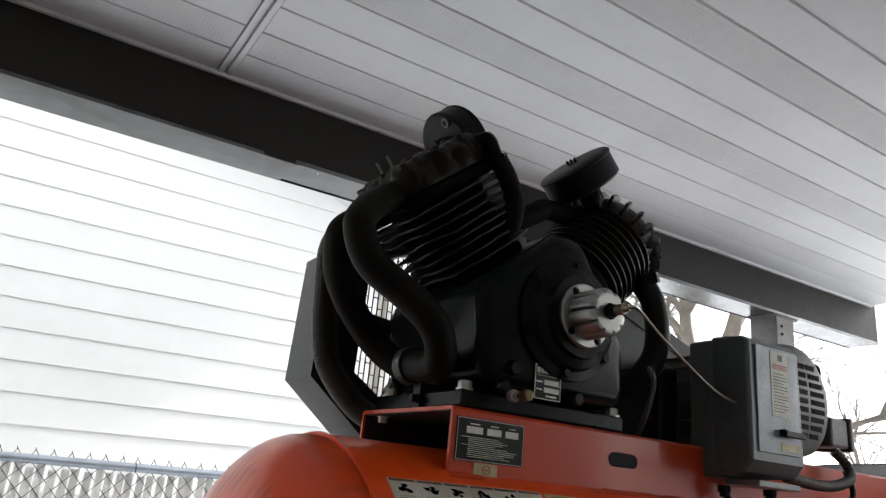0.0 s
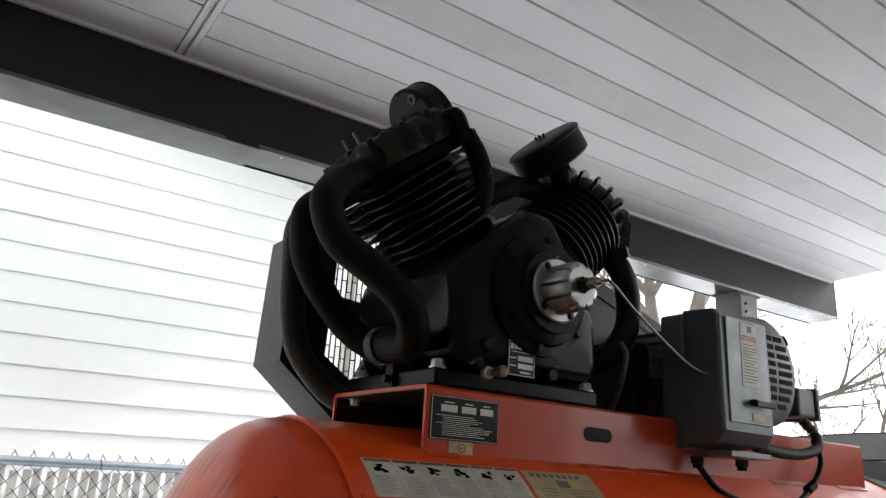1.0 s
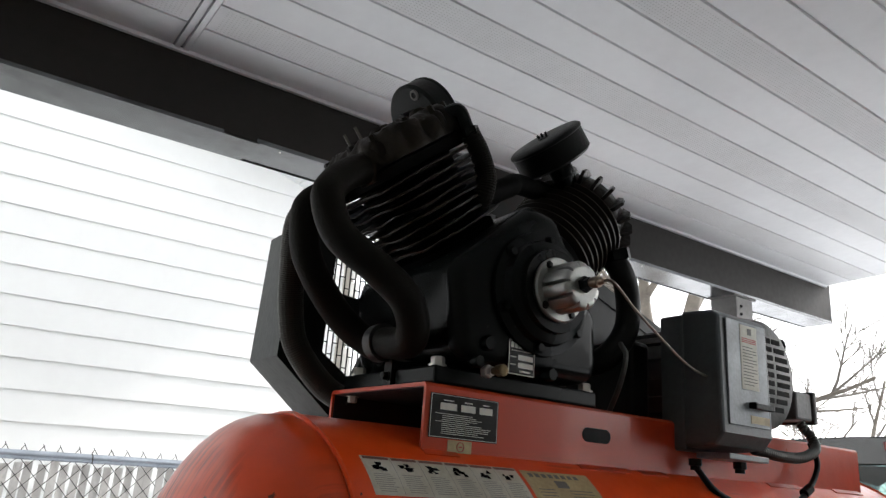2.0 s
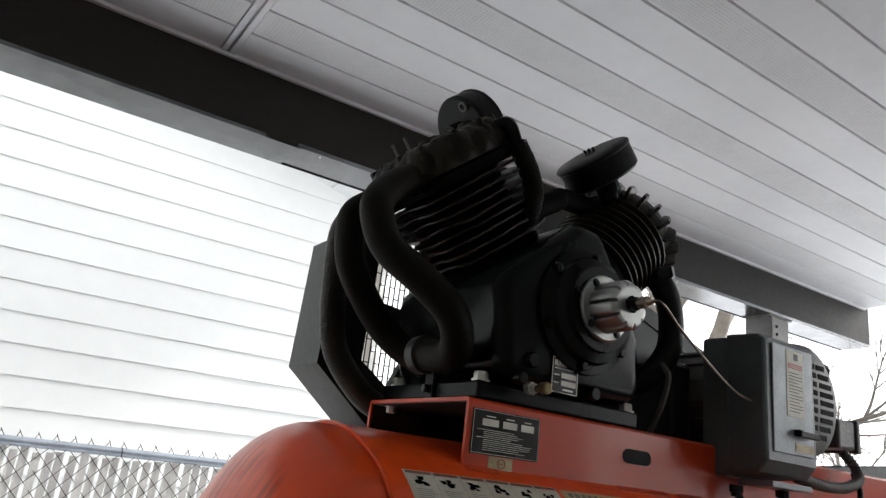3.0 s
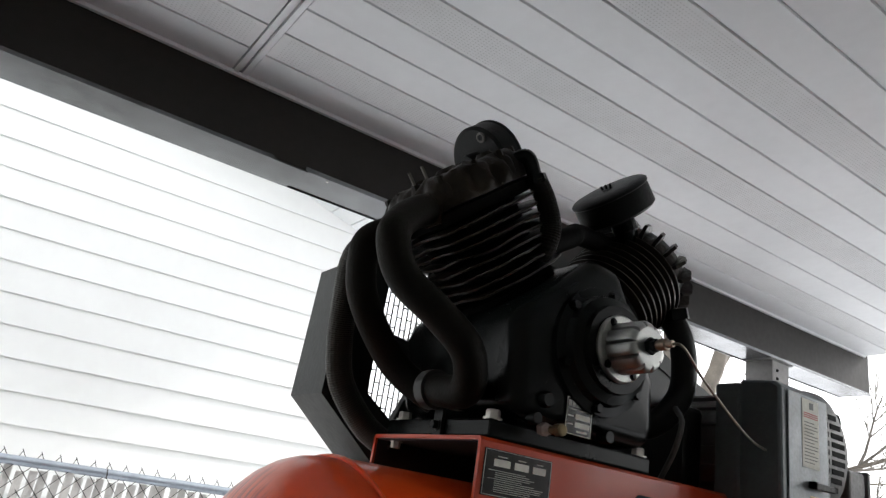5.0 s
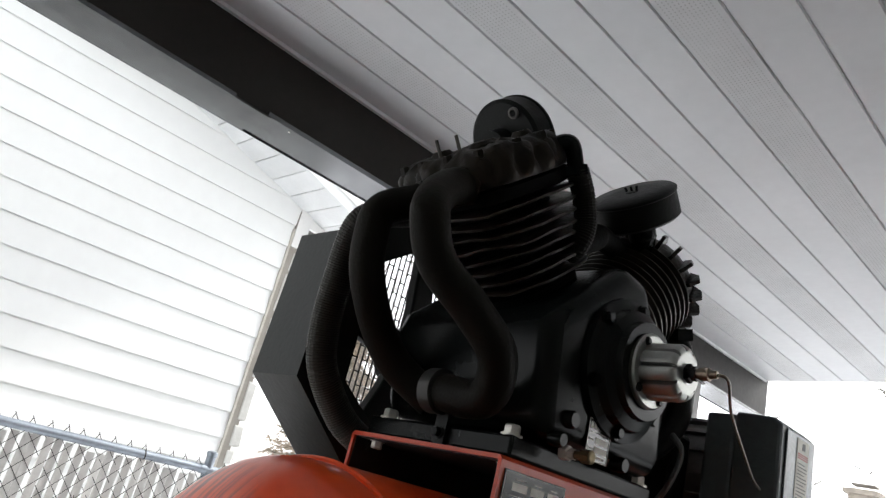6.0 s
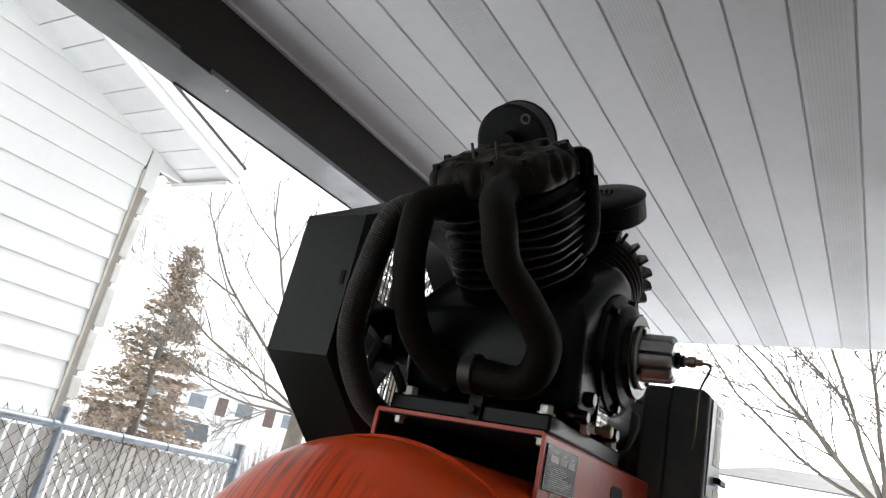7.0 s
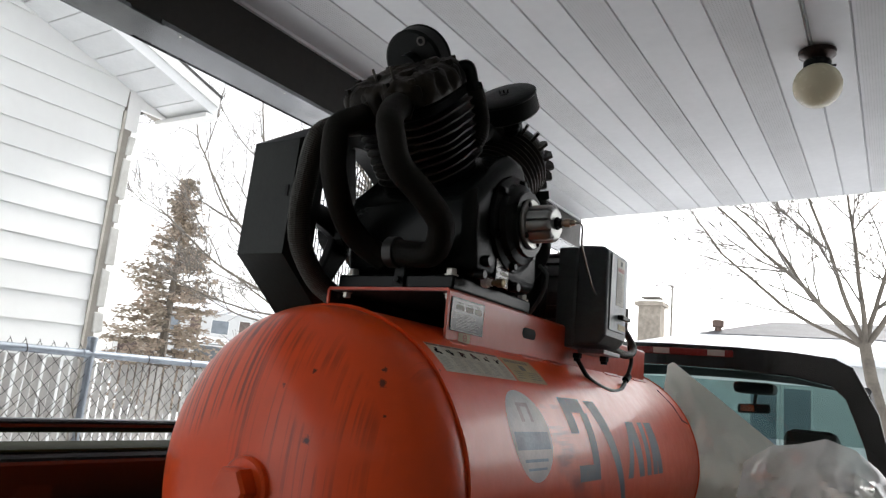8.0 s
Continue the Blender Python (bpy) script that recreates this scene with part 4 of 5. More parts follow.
for p in ((0.175, 0.59, 1.484), (0.22, 0.66, 1.484)):
    part("cable_gland", revolve(B(), p, (0, 0, -1), [(0, 0.012), (0.012, 0.012), (0.013, 0.009), (0.02, 0.009)], 8), M_BLACK, ctrl)
bm = tube(B(), smooth_path([(0.175, 0.59, 1.470), (0.195, 0.63, 1.425), (0.215, 0.72, 1.402), (0.205, 0.85, 1.410), (0.19, 0.95, 1.45), (0.185, 1.00, 1.50), (0.18, 0.985, 1.545)]), 0.006, 10)
part("power_cable", bm, M_BLACK, comp, "black rubber cable in a loop", True)
bm = tube(B(), smooth_path([(0.215, 0.715, 1.512), (0.215, 0.80, 1.505), (0.21, 0.89, 1.508), (0.20, 0.965, 1.528), (0.185, 0.985, 1.555), (0.17, 0.965, 1.585)], 10), 0.0095, 14, None, 44, 0.0016)
part("flexible_conduit", bm, mat("conduit", (0.10, 0.095, 0.085), 0.4, 0.5, 0.3, 20), comp, "ribbed metal conduit")
part("cable_clip", revolve(B(), (0.196, 0.93, 1.445), (0.1, 1, 0.6), [(-0.012, 0.010), (0.012, 0.010)], 10), M_BLACK, comp)
# motor
MC = Vector((0, 0.888, 1.682))
bm = revolve(B(), MC, XA, [(-0.20, 0.05), (-0.19, 0.105), (-0.18, 0.112), (0.06, 0.112), (0.065, 0.122), (0.125, 0.122), (0.140, 0.117), (0.150, 0.100)], 48)
motor = part("motor", bm, M_MOTOR, comp, "grey electric motor with a slotted end bell", True)
for k in range(16):
    a = 2 * math.pi * k / 16 + 0.1
    m = Matrix.Translation(MC) @ Matrix.Rotation(a, 4, "X")
    part("cooling_rib", box(B(), -0.17, 0.05, -0.003, 0.003, 0.108, 0.121, m), M_MOTOR, motor)
M_SLOTD = mat("vent_dark", (0.006, 0.006, 0.006), 0.9)
for r in range(-4, 5):
    for c in (-1, 0, 1):
        z = r * 0.0185
        half = math.sqrt(max(0.0, 0.094 ** 2 - z * z))
        if half > 0.02:
            y0 = MC.y + c * half * 0.66
            w = half * 0.27
            part("vent_slot", box(B(), 0.1494, 0.1512, y0 - w, y0 + w, MC.z + z - 0.0055, MC.z + z + 0.0055), M_SLOTD, motor)
part("motor_foot", box(B(), -0.16, 0.08, 0.80, 0.98, 1.551, 1.575), M_MOTOR, motor, "", False, 0.003)
bm = tube(B(), [Vector((0.118, 1.006 + 0.014 * math.cos(a), 1.764 + 0.014 * math.sin(a))) for a in [i * math.pi / 8 for i in range(17)]], 0.0035, 8)
tube(bm, [Vector((0.110, 0.965, 1.735)), Vector((0.118, 0.997, 1.757))], 0.006, 8)
part("lifting_eye", bm, M_BLACK, motor, "", True)
part("terminal_box", box(B(), 0.02, 0.13, 1.03, 1.10, 1.60, 1.665), M_MOTOR, motor, "", False, 0.006)
part("terminal_cover", box(B(), 0.015, 0.135, 1.10, 1.115, 1.595, 1.67), M_MOTOR, motor, "", False, 0.004)
bm = box(B(), -0.08, 0.10, 0.50, 0.56, 1.552, 1.70)
part("dark_switch", bm, M_BLACK, comp, "", False, 0.01)
bm = tube(B(), smooth_path([(0.10, 0.44, 1.552), (0.14, 0.425, 1.60), (0.15, 0.43, 1.65), (0.12, 0.45, 1.68)]), 0.005, 8)
part("bent_tube", bm, M_MOTOR, comp, "", True)

# ---- neighbour's house ----
def hx(y):
    return -4.4 - 0.028 * y


HS, HT = 0.199, 0.0171          # course height, fall of the ground line
RAKE, RZ, RY = 0.27, 3.505, 2.33  # rake pitch through (RY, RZ)


def rake_z(y):
    return RZ - RAKE * (y - RY)


HY0, HY1 = -5.5, 2.19
house = thing("neighbour_house", (-7.0, -1.5, 0), "white clapboard gable house with weathered corner board", "house")
bm = B()
a = [(HY0, 0.0), (HY1, 0.0), (HY1, rake_z(HY1)), (HY0, rake_z(HY0))]
lo = [bm.verts.new((hx(y) - 0.03, y, z)) for y, z in a]
hi = [bm.verts.new((hx(y) - 6.0, y, z)) for y, z in a]
for i in range(4):
    bm.faces.new((lo[i], lo[(i + 1) % 4], hi[(i + 1) % 4], hi[i]))
bm.faces.new(lo); bm.faces.new(hi)
part("wall", bm, M_WHITE, house)
z = 1.551 - 8 * HS
while z < 5.6:
    y1 = HY1 - 0.012
    zt = z + HS + HT * y1
    if zt > rake_z(y1):
        y1 = RY + (RZ - z - HS) / RAKE
    y1b = HY1 - 0.012 if z + HT * y1 < rake_z(HY1) else RY + (RZ - z) / RAKE
    if y1b > HY0 + 0.3:
        bm = B()
        ya = max(y1, HY0 + 0.1)
        f = []
        for y, zz, off in ((HY0, z, 0.014), (y1b, z, 0.014), (ya, z + HS + 0.012, -0.004), (HY0, z + HS + 0.012, -0.004)):
            f.append((hx(y) + off, y, zz + HT * y))
        front = [bm.verts.new(p) for p in f]
        back = [bm.verts.new((p[0] - 0.010, p[1], p[2])) for p in f]
        bm.faces.new(front); bm.faces.new(back)
        for i in range(4):
            bm.faces.new((front[i], front[(i + 1) % 4], back[(i + 1) % 4], back[i]))
        part("clapboard", bm, M_SIDING, house)
    z += HS
# corner board, peeled in patches
M_FLAKE = mat("weathered_white", (0.60, 0.60, 0.57), 0.75, 0, 0.2, 10, 0.4, 40, tint=(0.44, 0.43, 0.40))
M_PEEL = mat("peeled_board", (0.52, 0.50, 0.45), 0.75, 0, 0.25, 12, 0.4, 60, tint=(0.36, 0.33, 0.28))
bm = box(B(), hx(2.2) - 0.05, hx(2.2) + 0.012, HY1, HY1 + 0.075, 0.0, rake_z(HY1) - 0.02)
part("corner_board", bm, M_TRIM, house, "grey weathered corner board", bevel=0.004)
bm = box(B(), hx(2.2) + 0.005, hx(2.2) + 0.02, HY1 - 0.022, HY1 - 0.002, 0.0, 3.35)
part("corner_strip", bm, M_PEEL, house)
random.seed(21)
z = 3.34
bm = box(B(), hx(2.2) - 0.06, hx(2.2) + 0.016, HY1 + 0.004, HY1 + 0.125, 3.20, rake_z(HY1) + 0.05)
part("frieze_block", bm, M_WHITE, house, bevel=0.006)
z = 3.16
while z > 0.3:
    h = random.choice((0.10, 0.16, 0.30, 0.34, 0.26))
    bm = box(B(), hx(2.2) - 0.055, hx(2.2) + 0.018, HY1 + 0.046, HY1 + random.uniform(0.115, 0.140), z - h, z)
    for v in bm.verts:
        v.co.y += random.uniform(-0.014, 0.010)
        v.co.z += random.uniform(-0.012, 0.012)
    part("paint_flake", bm, M_FLAKE, house, "", False, 0.012)
    z -= h + random.uniform(0.015, 0.05)
# rake: sloping soffit panels, fascia, roof edge, return
OV = 0.53
YT = 2.63
y = YT
while y > -3.5:
    y0 = y - 0.20
    bm = B()
    vs = []
    for yy in (y0 + 0.010, y):
        for off in (0.0, OV):
            vs.append((hx(yy) + off, yy, rake_z(yy)))
    g = [bm.verts.new(v) for v in vs] + [bm.verts.new((v[0], v[1], v[2] + 0.01)) for v in vs]
    for f in ((0, 1, 3, 2), (4, 6, 7, 5), (0, 4, 5, 1), (2, 3, 7, 6), (0, 2, 6, 4), (1, 5, 7, 3)):
        bm.faces.new([g[i] for i in f])
    part("soffit_panel", bm, M_SOFFIT, house)
    y = y0
def rake_strip(name, o0, o1, z0, z1, material, y1=YT + 0.02):
    bm = B()
    g = [bm.verts.new((hx(y) + o, y, rake_z(y) + dz)) for y in (-3.5, y1) for o in (o0, o1) for dz in (z0, z1)]
    for f in ((0, 1, 3, 2), (4, 6, 7, 5), (0, 4, 5, 1), (2, 3, 7, 6), (0, 2, 6, 4), (1, 5, 7, 3)):
        bm.faces.new([g[i] for i in f])
    return part(name, bm, material, house)
rake_strip("soffit_back", -0.2, OV, 0.012, 0.03, M_TRIM)
rake_strip("fascia", OV + 0.001, OV + 0.03, -0.015, 0.15, M_SOFFIT)
rake_strip("fascia_cap", OV + 0.031, OV + 0.045, 0.07, 0.155, M_WHITE)
rake_strip("roof", -6.2, OV + 0.050, 0.158, 0.180, M_SHINGLE, YT + 0.04)
rake_strip("roof_snow", -6.2, OV - 0.1, 0.187, 0.25, M_SNOW, YT + 0.05)
bm = box(B(), hx(2.4) - 0.10, hx(2.6) + OV + 0.03, YT - 0.09, YT + 0.03, rake_z(YT) - 0.045, rake_z(YT) - 0.012)
part("eave_return", bm, M_WHITE, house)
bm = prism_x(B(), [(HY1 + 0.03, rake_z(YT) - 0.01), (YT, rake_z(YT) - 0.01), (HY1 + 0.03, rake_z(HY1 + 0.03) - 0.004)], hx(2.3) - 0.03, hx(2.3) + 0.01)
part("return_gable", bm, M_WHITE, house)

# ---- fence ----
FX, FY0, FY1 = -3.1, -3.2, 2.70
fence = thing("chain_link_fence", (FX, 0, 0), "galvanised chain link fence with pale privacy slats", "fence")
def fz(y):
    return 1.370 + 0.004 * y
bm = tube(B(), [Vector((FX, FY0, fz(FY0))), Vector((FX, FY1, fz(FY1)))], 0.0225, 14)
part("top_rail", bm, M_GALV, fence, "", True)
for y, r, h in ((-1.15, 0.026, 0.10), (1.40, 0.026, 0.10), (FY1, 0.034, 0.115)):
    bm = revolve(B(), (FX - 0.005, y, 0), (0, 0, 1), [(0, r), (fz(y) + h - 0.03, r), (fz(y) + h - 0.028, r + 0.004), (fz(y) + h - 0.006, r + 0.004), (fz(y) + h, r * 0.6)], 18)
    part("post", bm, M_GALV, fence, "", True)
    part("rail_band", revolve(B(), (FX, y - 0.05, fz(y)), (0, 1, 0), [(0, 0.026), (0.03, 0.026)], 14), M_GALV, fence, "", True)
M_SLATMESH = bpy.data.meshes.new("slat")
bm = box(B(), -0.003, 0.003, -0.0185, 0.0185, 0.04, 1.345)
bm.to_mesh(M_SLATMESH); bm.free()
M_SLATMESH.materials.append(M_SLAT)
random.seed(3)
y = FY0 + 0.04
while y < FY1 - 0.06:
    ob = new("slat", M_SLATMESH)
    ob.parent = fence
    ob.location = (random.uniform(-0.003, 0.003), y, random.uniform(-0.02, 0.01))
    ob.rotation_euler = (random.uniform(-0.006, 0.006), 0, random.uniform(-0.1, 0.1))
    y += 0.0515
# the woven wire
verts, faces = [], []
def wire(a, b, r):
    a, b = Vector(a), Vector(b)
    d = (b - a).normalized()
    u = d.orthogonal().normalized() * r
    w = d.cross(u)
    n0 = len(verts)
    for p in (a, b):
        for k in range(3):
            verts.append(tuple(p + u * math.cos(k * 2.094) + w * math.sin(k * 2.094)))
    for k in range(3):
        faces.append((n0 + k, n0 + (k + 1) % 3, n0 + 3 + (k + 1) % 3, n0 + 3 + k))
H = 1.34
p = 0.080
k = FY0 - H
while k < FY1:
    for s in (1, -1):
        ya, yb = (k, k + H * 0.92) if s == 1 else (k + H * 0.92, k)
        za, zb = 0.04, 0.04 + H
        pts = []
        for (q0, w0), (q1, w1) in (((ya, za), (yb, zb)),):
            lo_t = max(0, (FY0 - q0) / (q1 - q0) if q1 > q0 else (FY1 - q0) / (q1 - q0))
            hi_t = min(1, (FY1 - q0) / (q1 - q0) if q1 > q0 else (FY0 - q0) / (q1 - q0))
            if hi_t > lo_t:
                steps = 6
                for i in range(steps):
                    t0, t1 = lo_t + (hi_t - lo_t) * i / steps, lo_t + (hi_t - lo_t) * (i + 1) / steps
                    wire((FX + 0.008 + 0.004 * s, q0 + (q1 - q0) * t0, w0 + (w1 - w0) * t0), (FX + 0.008 + 0.004 * s, q0 + (q1 - q0) * t1, w0 + (w1 - w0) * t1), 0.0019)
    # twisted ends over the rail
    yt = k + H * 0.92
    if FY0 < yt < FY1 - 0.04:
        zt = fz(yt) + 0.020
        j = random.uniform(-0.008, 0.008)
        wire((FX, yt - 0.02, zt - 0.01), (FX, yt + j, zt + 0.028), 0.0021)
        wire((FX, yt + 0.02, zt - 0.01), (FX, yt + j - 0.006, zt + 0.034), 0.0021)
    k += p
me = bpy.data.meshes.new("wire_mesh")
me.from_pydata(verts, [], faces)
me.materials.append(M_WIRE)
wm = new("wire_mesh", me)
wm.parent = fence
wm.matrix_parent_inverse = fence.matrix_basis.inverted()
wm["kind"] = "stuff"
for y in (1.02, 1.78, 2.1, 0.2, -0.5):
    part("wire_tie", revolve(B(), (FX, y, fz(y)), (0.05, 1, 0.1), [(0, 0.0245), (0.006, 0.0245)], 14), M_WIRE, fence)
# dry vine stems caught in the wire
random.seed(12)
for k in range(9):
    y = 0.9 + random.random() * 1.0
    pts = [Vector((FX + 0.02, y, 0.35))]
    for i in range(6):
        pts.append(pts[-1] + Vector((random.uniform(-0.004, 0.004), random.uniform(-0.09, 0.09), random.uniform(0.06, 0.2))))
    pts = [q for q in pts if q.z < 1.37]
    if len(pts) > 2:
        part("vine_stem", tube(B(), smooth_path(pts, 4), 0.004, 6, 0.002), mat("dry_stem", (0.10, 0.08, 0.06), 0.8) if k == 0 else bpy.data.materials["dry_stem"], fence)

# ---- pickup truck ----
M_TRUCK = mat("truck_paint", (0.015, 0.016, 0.017), 0.22, 0, 0.2, 4, coat=0.6)
M_BED = mat("bed_liner", (0.012, 0.012, 0.012), 0.6, 0, 0.3, 6, 0.3, 80)
M_BEDTOP = mat("bed_rail_cap", (0.045, 0.048, 0.016), 0.7, 0, 0.3, 8, spec=0.12)
M_CABIN = mat("cabin_grey", (0.05, 0.05, 0.05), 0.7, 0, 0.2, 10)
M_RUBBER = mat("tyre", (0.02, 0.02, 0.02), 0.8, 0, 0.2, 20)
glass = bpy.data.materials.new("tinted_glass")
glass.use_nodes = True
gt = glass.node_tree
gt.nodes.remove(gt.nodes["Principled BSDF"])
tr = gt.nodes.new("ShaderNodeBsdfTransparent"); tr.inputs[0].default_value = (0.42, 0.53, 0.52, 1)
gl = gt.nodes.new("ShaderNodeBsdfGlossy"); gl.inputs["Roughness"].default_value = 0.02
mx = gt.nodes.new("ShaderNodeMixShader")
fr = gt.nodes.new("ShaderNodeFresnel"); fr.inputs[0].default_value = 1.45
gt.links.new(fr.outputs[0], mx.inputs[0]); gt.links.new(tr.outputs[0], mx.inputs[1]); gt.links.new(gl.outputs[0], mx.inputs[2])
gt.links.new(mx.outputs[0], gt.nodes["Material Output"].inputs[0])
TX = 0.06           # the truck's middle line
truck = thing("pickup_truck", (TX, 1.5, 0), "dark pickup truck with the compressor in its open bed", "truck")
bm = box(B(), TX - 0.78, TX + 0.78, -0.36, 1.80, 0.70, 0.80)
part("bed_floor", bm, M_BED, truck, "", False, 0.01)
for s in (-1, 1):
    bm = prism_y(B(), [(TX + s * 0.79, 0.45), (TX + s * 0.99, 0.45), (TX + s * 1.0, 0.9), (TX + s * 0.97, 1.13), (TX + s * 0.95, 1.146), (TX + s * 0.80, 1.146), (TX + s * 0.785, 1.13)], -0.38, 1.80)
    part("bed_side", bm, M_TRUCK, truck, "", False, 0.008)
    part("rail_cap", box(B(), TX + s * 0.875 - 0.075, TX + s * 0.875 + 0.075, -0.38, 1.80, 1.147, 1.153), M_BEDTOP, truck, "dull greenish rail cap", False, 0.002)
    part("side_bar", tube(B(), [Vector((TX + s * 0.87, -0.33, 1.198)), Vector((TX + s * 0.87, 1.76, 1.198))], 0.0165, 14), M_TRUCK, truck, "black tubular side bar", True)
    for y in (-0.33, 1.74):
        part("bar_foot", box(B(), TX + s * 0.87 - 0.02, TX + s * 0.87 + 0.02, y - 0.03, y + 0.03, 1.153, 1.20), M_TRUCK, truck, "", False, 0.006)
part("front_panel", box(B(), TX - 0.79, TX + 0.79, 1.76, 1.80, 0.80, 1.14), M_TRUCK, truck)
# cab shell with rear window, roof, pillars, windscreen
YC = 1.90
CAB_OUT = [(0.0, 1.640), (0.25, 1.637), (0.46, 1.627), (0.60, 1.612), (0.66, 1.580), (0.738, 1.42), (0.762, 1.30), (0.80, 1.10), (0.82, 0.95)]
CAB_IN = [(0.0, 1.552), (0.25, 1.548), (0.45, 1.535), (0.59, 1.508), (0.635, 1.465), (0.672, 1.36), (0.692, 1.30), (0.735, 1.10), (0.76, 0.95)]
def full(p):
    return [(TX - x, z) for x, z in reversed(p[1:])] + [(TX + x, z) for x, z in p]
out, inn = full(CAB_OUT), full(CAB_IN)
bm = B()
def ring_faces(bm, P, Q):
    for i in range(len(P) - 1):
        bm.faces.new((P[i], P[i + 1], Q[i + 1], Q[i]))
a0 = [bm.verts.new((x, YC, z)) for x, z in out]
a1 = [bm.verts.new((x, YC, z)) for x, z in inn]
b0 = [bm.verts.new((x, YC + 0.04, z)) for x, z in out]
b1 = [bm.verts.new((x, YC + 0.05, z)) for x, z in inn]
ring_faces(bm, a0, a1); ring_faces(bm, b0, b1); ring_faces(bm, a0, b0); ring_faces(bm, a1, b1)
part("rear_frame", bm, M_TRUCK, truck, "black rear window surround", False, 0.004)
bm = box(B(), TX - 0.84, TX + 0.84, YC, YC + 0.05, 0.5, 1.06)
part("cab_back", bm, M_TRUCK, truck)
bm = B()
pts = inn[2:-2]
vs = [bm.verts.new((x, YC + 0.03, z)) for x, z in pts]
bm.faces.new(vs)
rw = part("rear_window", bm, glass, truck, "greenish tinted rear window")
rw.visible_shadow = False
bm = B()
r0 = [bm.verts.new((x, YC + 0.041, z)) for x, z in out[3:-3]]
r1 = [bm.verts.new((x * 0.97, YC + 0.75, z + 0.015)) for x, z in out[3:-3]]
r2 = [bm.verts.new((x * 0.93, YC + 1.0, z - 0.03)) for x, z in out[3:-3]]
ring_faces(bm, r0, r1); ring_faces(bm, r1, r2)
roof_ob = part("cab_roof", bm, M_TRUCK, truck, "", True)
sm = roof_ob.modifiers.new("thick", "SOLIDIFY"); sm.thickness = 0.03; sm.offset = -1
for s in (-1, 1):
    bm = tube(B(), [Vector((TX + s * 0.66, YC + 0.98, 1.54)), Vector((TX + s * 0.76, YC + 1.45, 1.08))], 0.035, 8)
    part("windscreen_pillar", bm, M_TRUCK, truck)
    bm = prism_y(B(), [(TX + s * 0.80, 0.5), (TX + s * 0.84, 0.5), (TX + s * 0.83, 1.08), (TX + s * 0.79, 1.08)], YC + 0.05, YC + 1.5)
    part("cab_door", bm, M_TRUCK, truck)
    bm = box(B(), TX + s * 0.42 - 0.24, TX + s * 0.42 + 0.24, YC + 0.38, YC + 0.50, 0.8, 1.20)
    part("seat_back", bm, M_CABIN, truck, "", False, 0.05)
    bm = box(B(), TX + s * 0.49 - 0.105, TX + s * 0.49 + 0.105, YC + 0.36, YC + 0.46, 1.20, 1.342)
    part("headrest", bm, M_CABIN, truck, "dark padded headrest", False, 0.04)
bm = prism_x(B(), [(YC + 1.45, 0.5), (YC + 2.6, 0.5), (YC + 2.6, 0.98), (YC + 1.45, 1.08)], TX - 0.82, TX + 0.82)
part("bonnet", bm, M_TRUCK, truck, "", False, 0.05)
bm = B()
bm.faces.new([bm.verts.new(p) for p in ((TX - 0.76, YC + 1.44, 1.08), (TX + 0.76, YC + 1.44, 1.08), (TX + 0.64, YC + 0.99, 1.55), (TX - 0.64, YC + 0.99, 1.55))])
part("windscreen", bm, glass, truck).visible_shadow = False
bm = box(B(), TX - 0.75, TX + 0.75, YC + 1.15, YC + 1.45, 0.85, 1.06)
part("dashboard", bm, M_CABIN, truck, "", False, 0.04)
bm = box(B(), TX + 0.12, TX + 0.27, YC + 0.86, YC + 0.885, 1.395, 1.44)
for v in bm.verts:
    v.co.z += 0.06 * (v.co.x - TX - 0.195)
part("mirror", bm, M_CABIN, truck, "interior mirror", False, 0.012)
part("mirror_glass", box(B(), TX + 0.135, TX + 0.20, YC + 0.857, YC + 0.861, 1.402, 1.432), mat("mirror_silver", (0.8, 0.8, 0.8), 0.05, 1.0, 0.02, 10), truck)
part("mirror_stem", tube(B(), [Vector((TX + 0.195, YC + 0.88, 1.43)), Vector((TX + 0.195, YC + 0.93, 1.49))], 0.008, 8), M_CABIN, truck)
part("roof_console", box(B(), TX + 0.10, TX + 0.29, YC + 0.84, YC + 0.98, 1.490, 1.545), M_CABIN, truck, "dark roof console above the mirror", False, 0.02)
bm = B()
h0 = [bm.verts.new((x, YC + 0.052, z - 0.05)) for x, z in out[3:-3]]
h1 = [bm.verts.new((x * 0.97, YC + 0.74, z - 0.04)) for x, z in out[3:-3]]
h2 = [bm.verts.new((x * 0.93, YC + 0.98, z - 0.075)) for x, z in out[3:-3]]
ring_faces(bm, h0, h1); ring_faces(bm, h1, h2)
hl = part("headliner", bm, mat("headliner_cloth", (0.035, 0.037, 0.036), 0.95, 0, 0.2, 12, 0.2, 150, spec=0.05), truck, "dark cloth headliner", True)
sm = hl.modifiers.new("thick", "SOLIDIFY"); sm.thickness = 0.01; sm.offset = 1
bl = part("brake_lamp", box(B(), TX - 0.13, TX + 0.25, YC - 0.014, YC + 0.001, 1.594, 1.622), mat("red_lens", (0.22, 0.015, 0.012), 0.25, 0, 0.15, 30, coat=0.4), truck, "red roof brake lamp with clear ends", False, 0.004)
for x0 in (TX - 0.06, TX + 0.155):
    part("clear_lens", box(B(), x0, x0 + 0.065, YC - 0.016, YC - 0.012, 1.597, 1.619), mat("clear_lens", (0.55, 0.42, 0.38), 0.25, 0, 0.15, 30), truck)
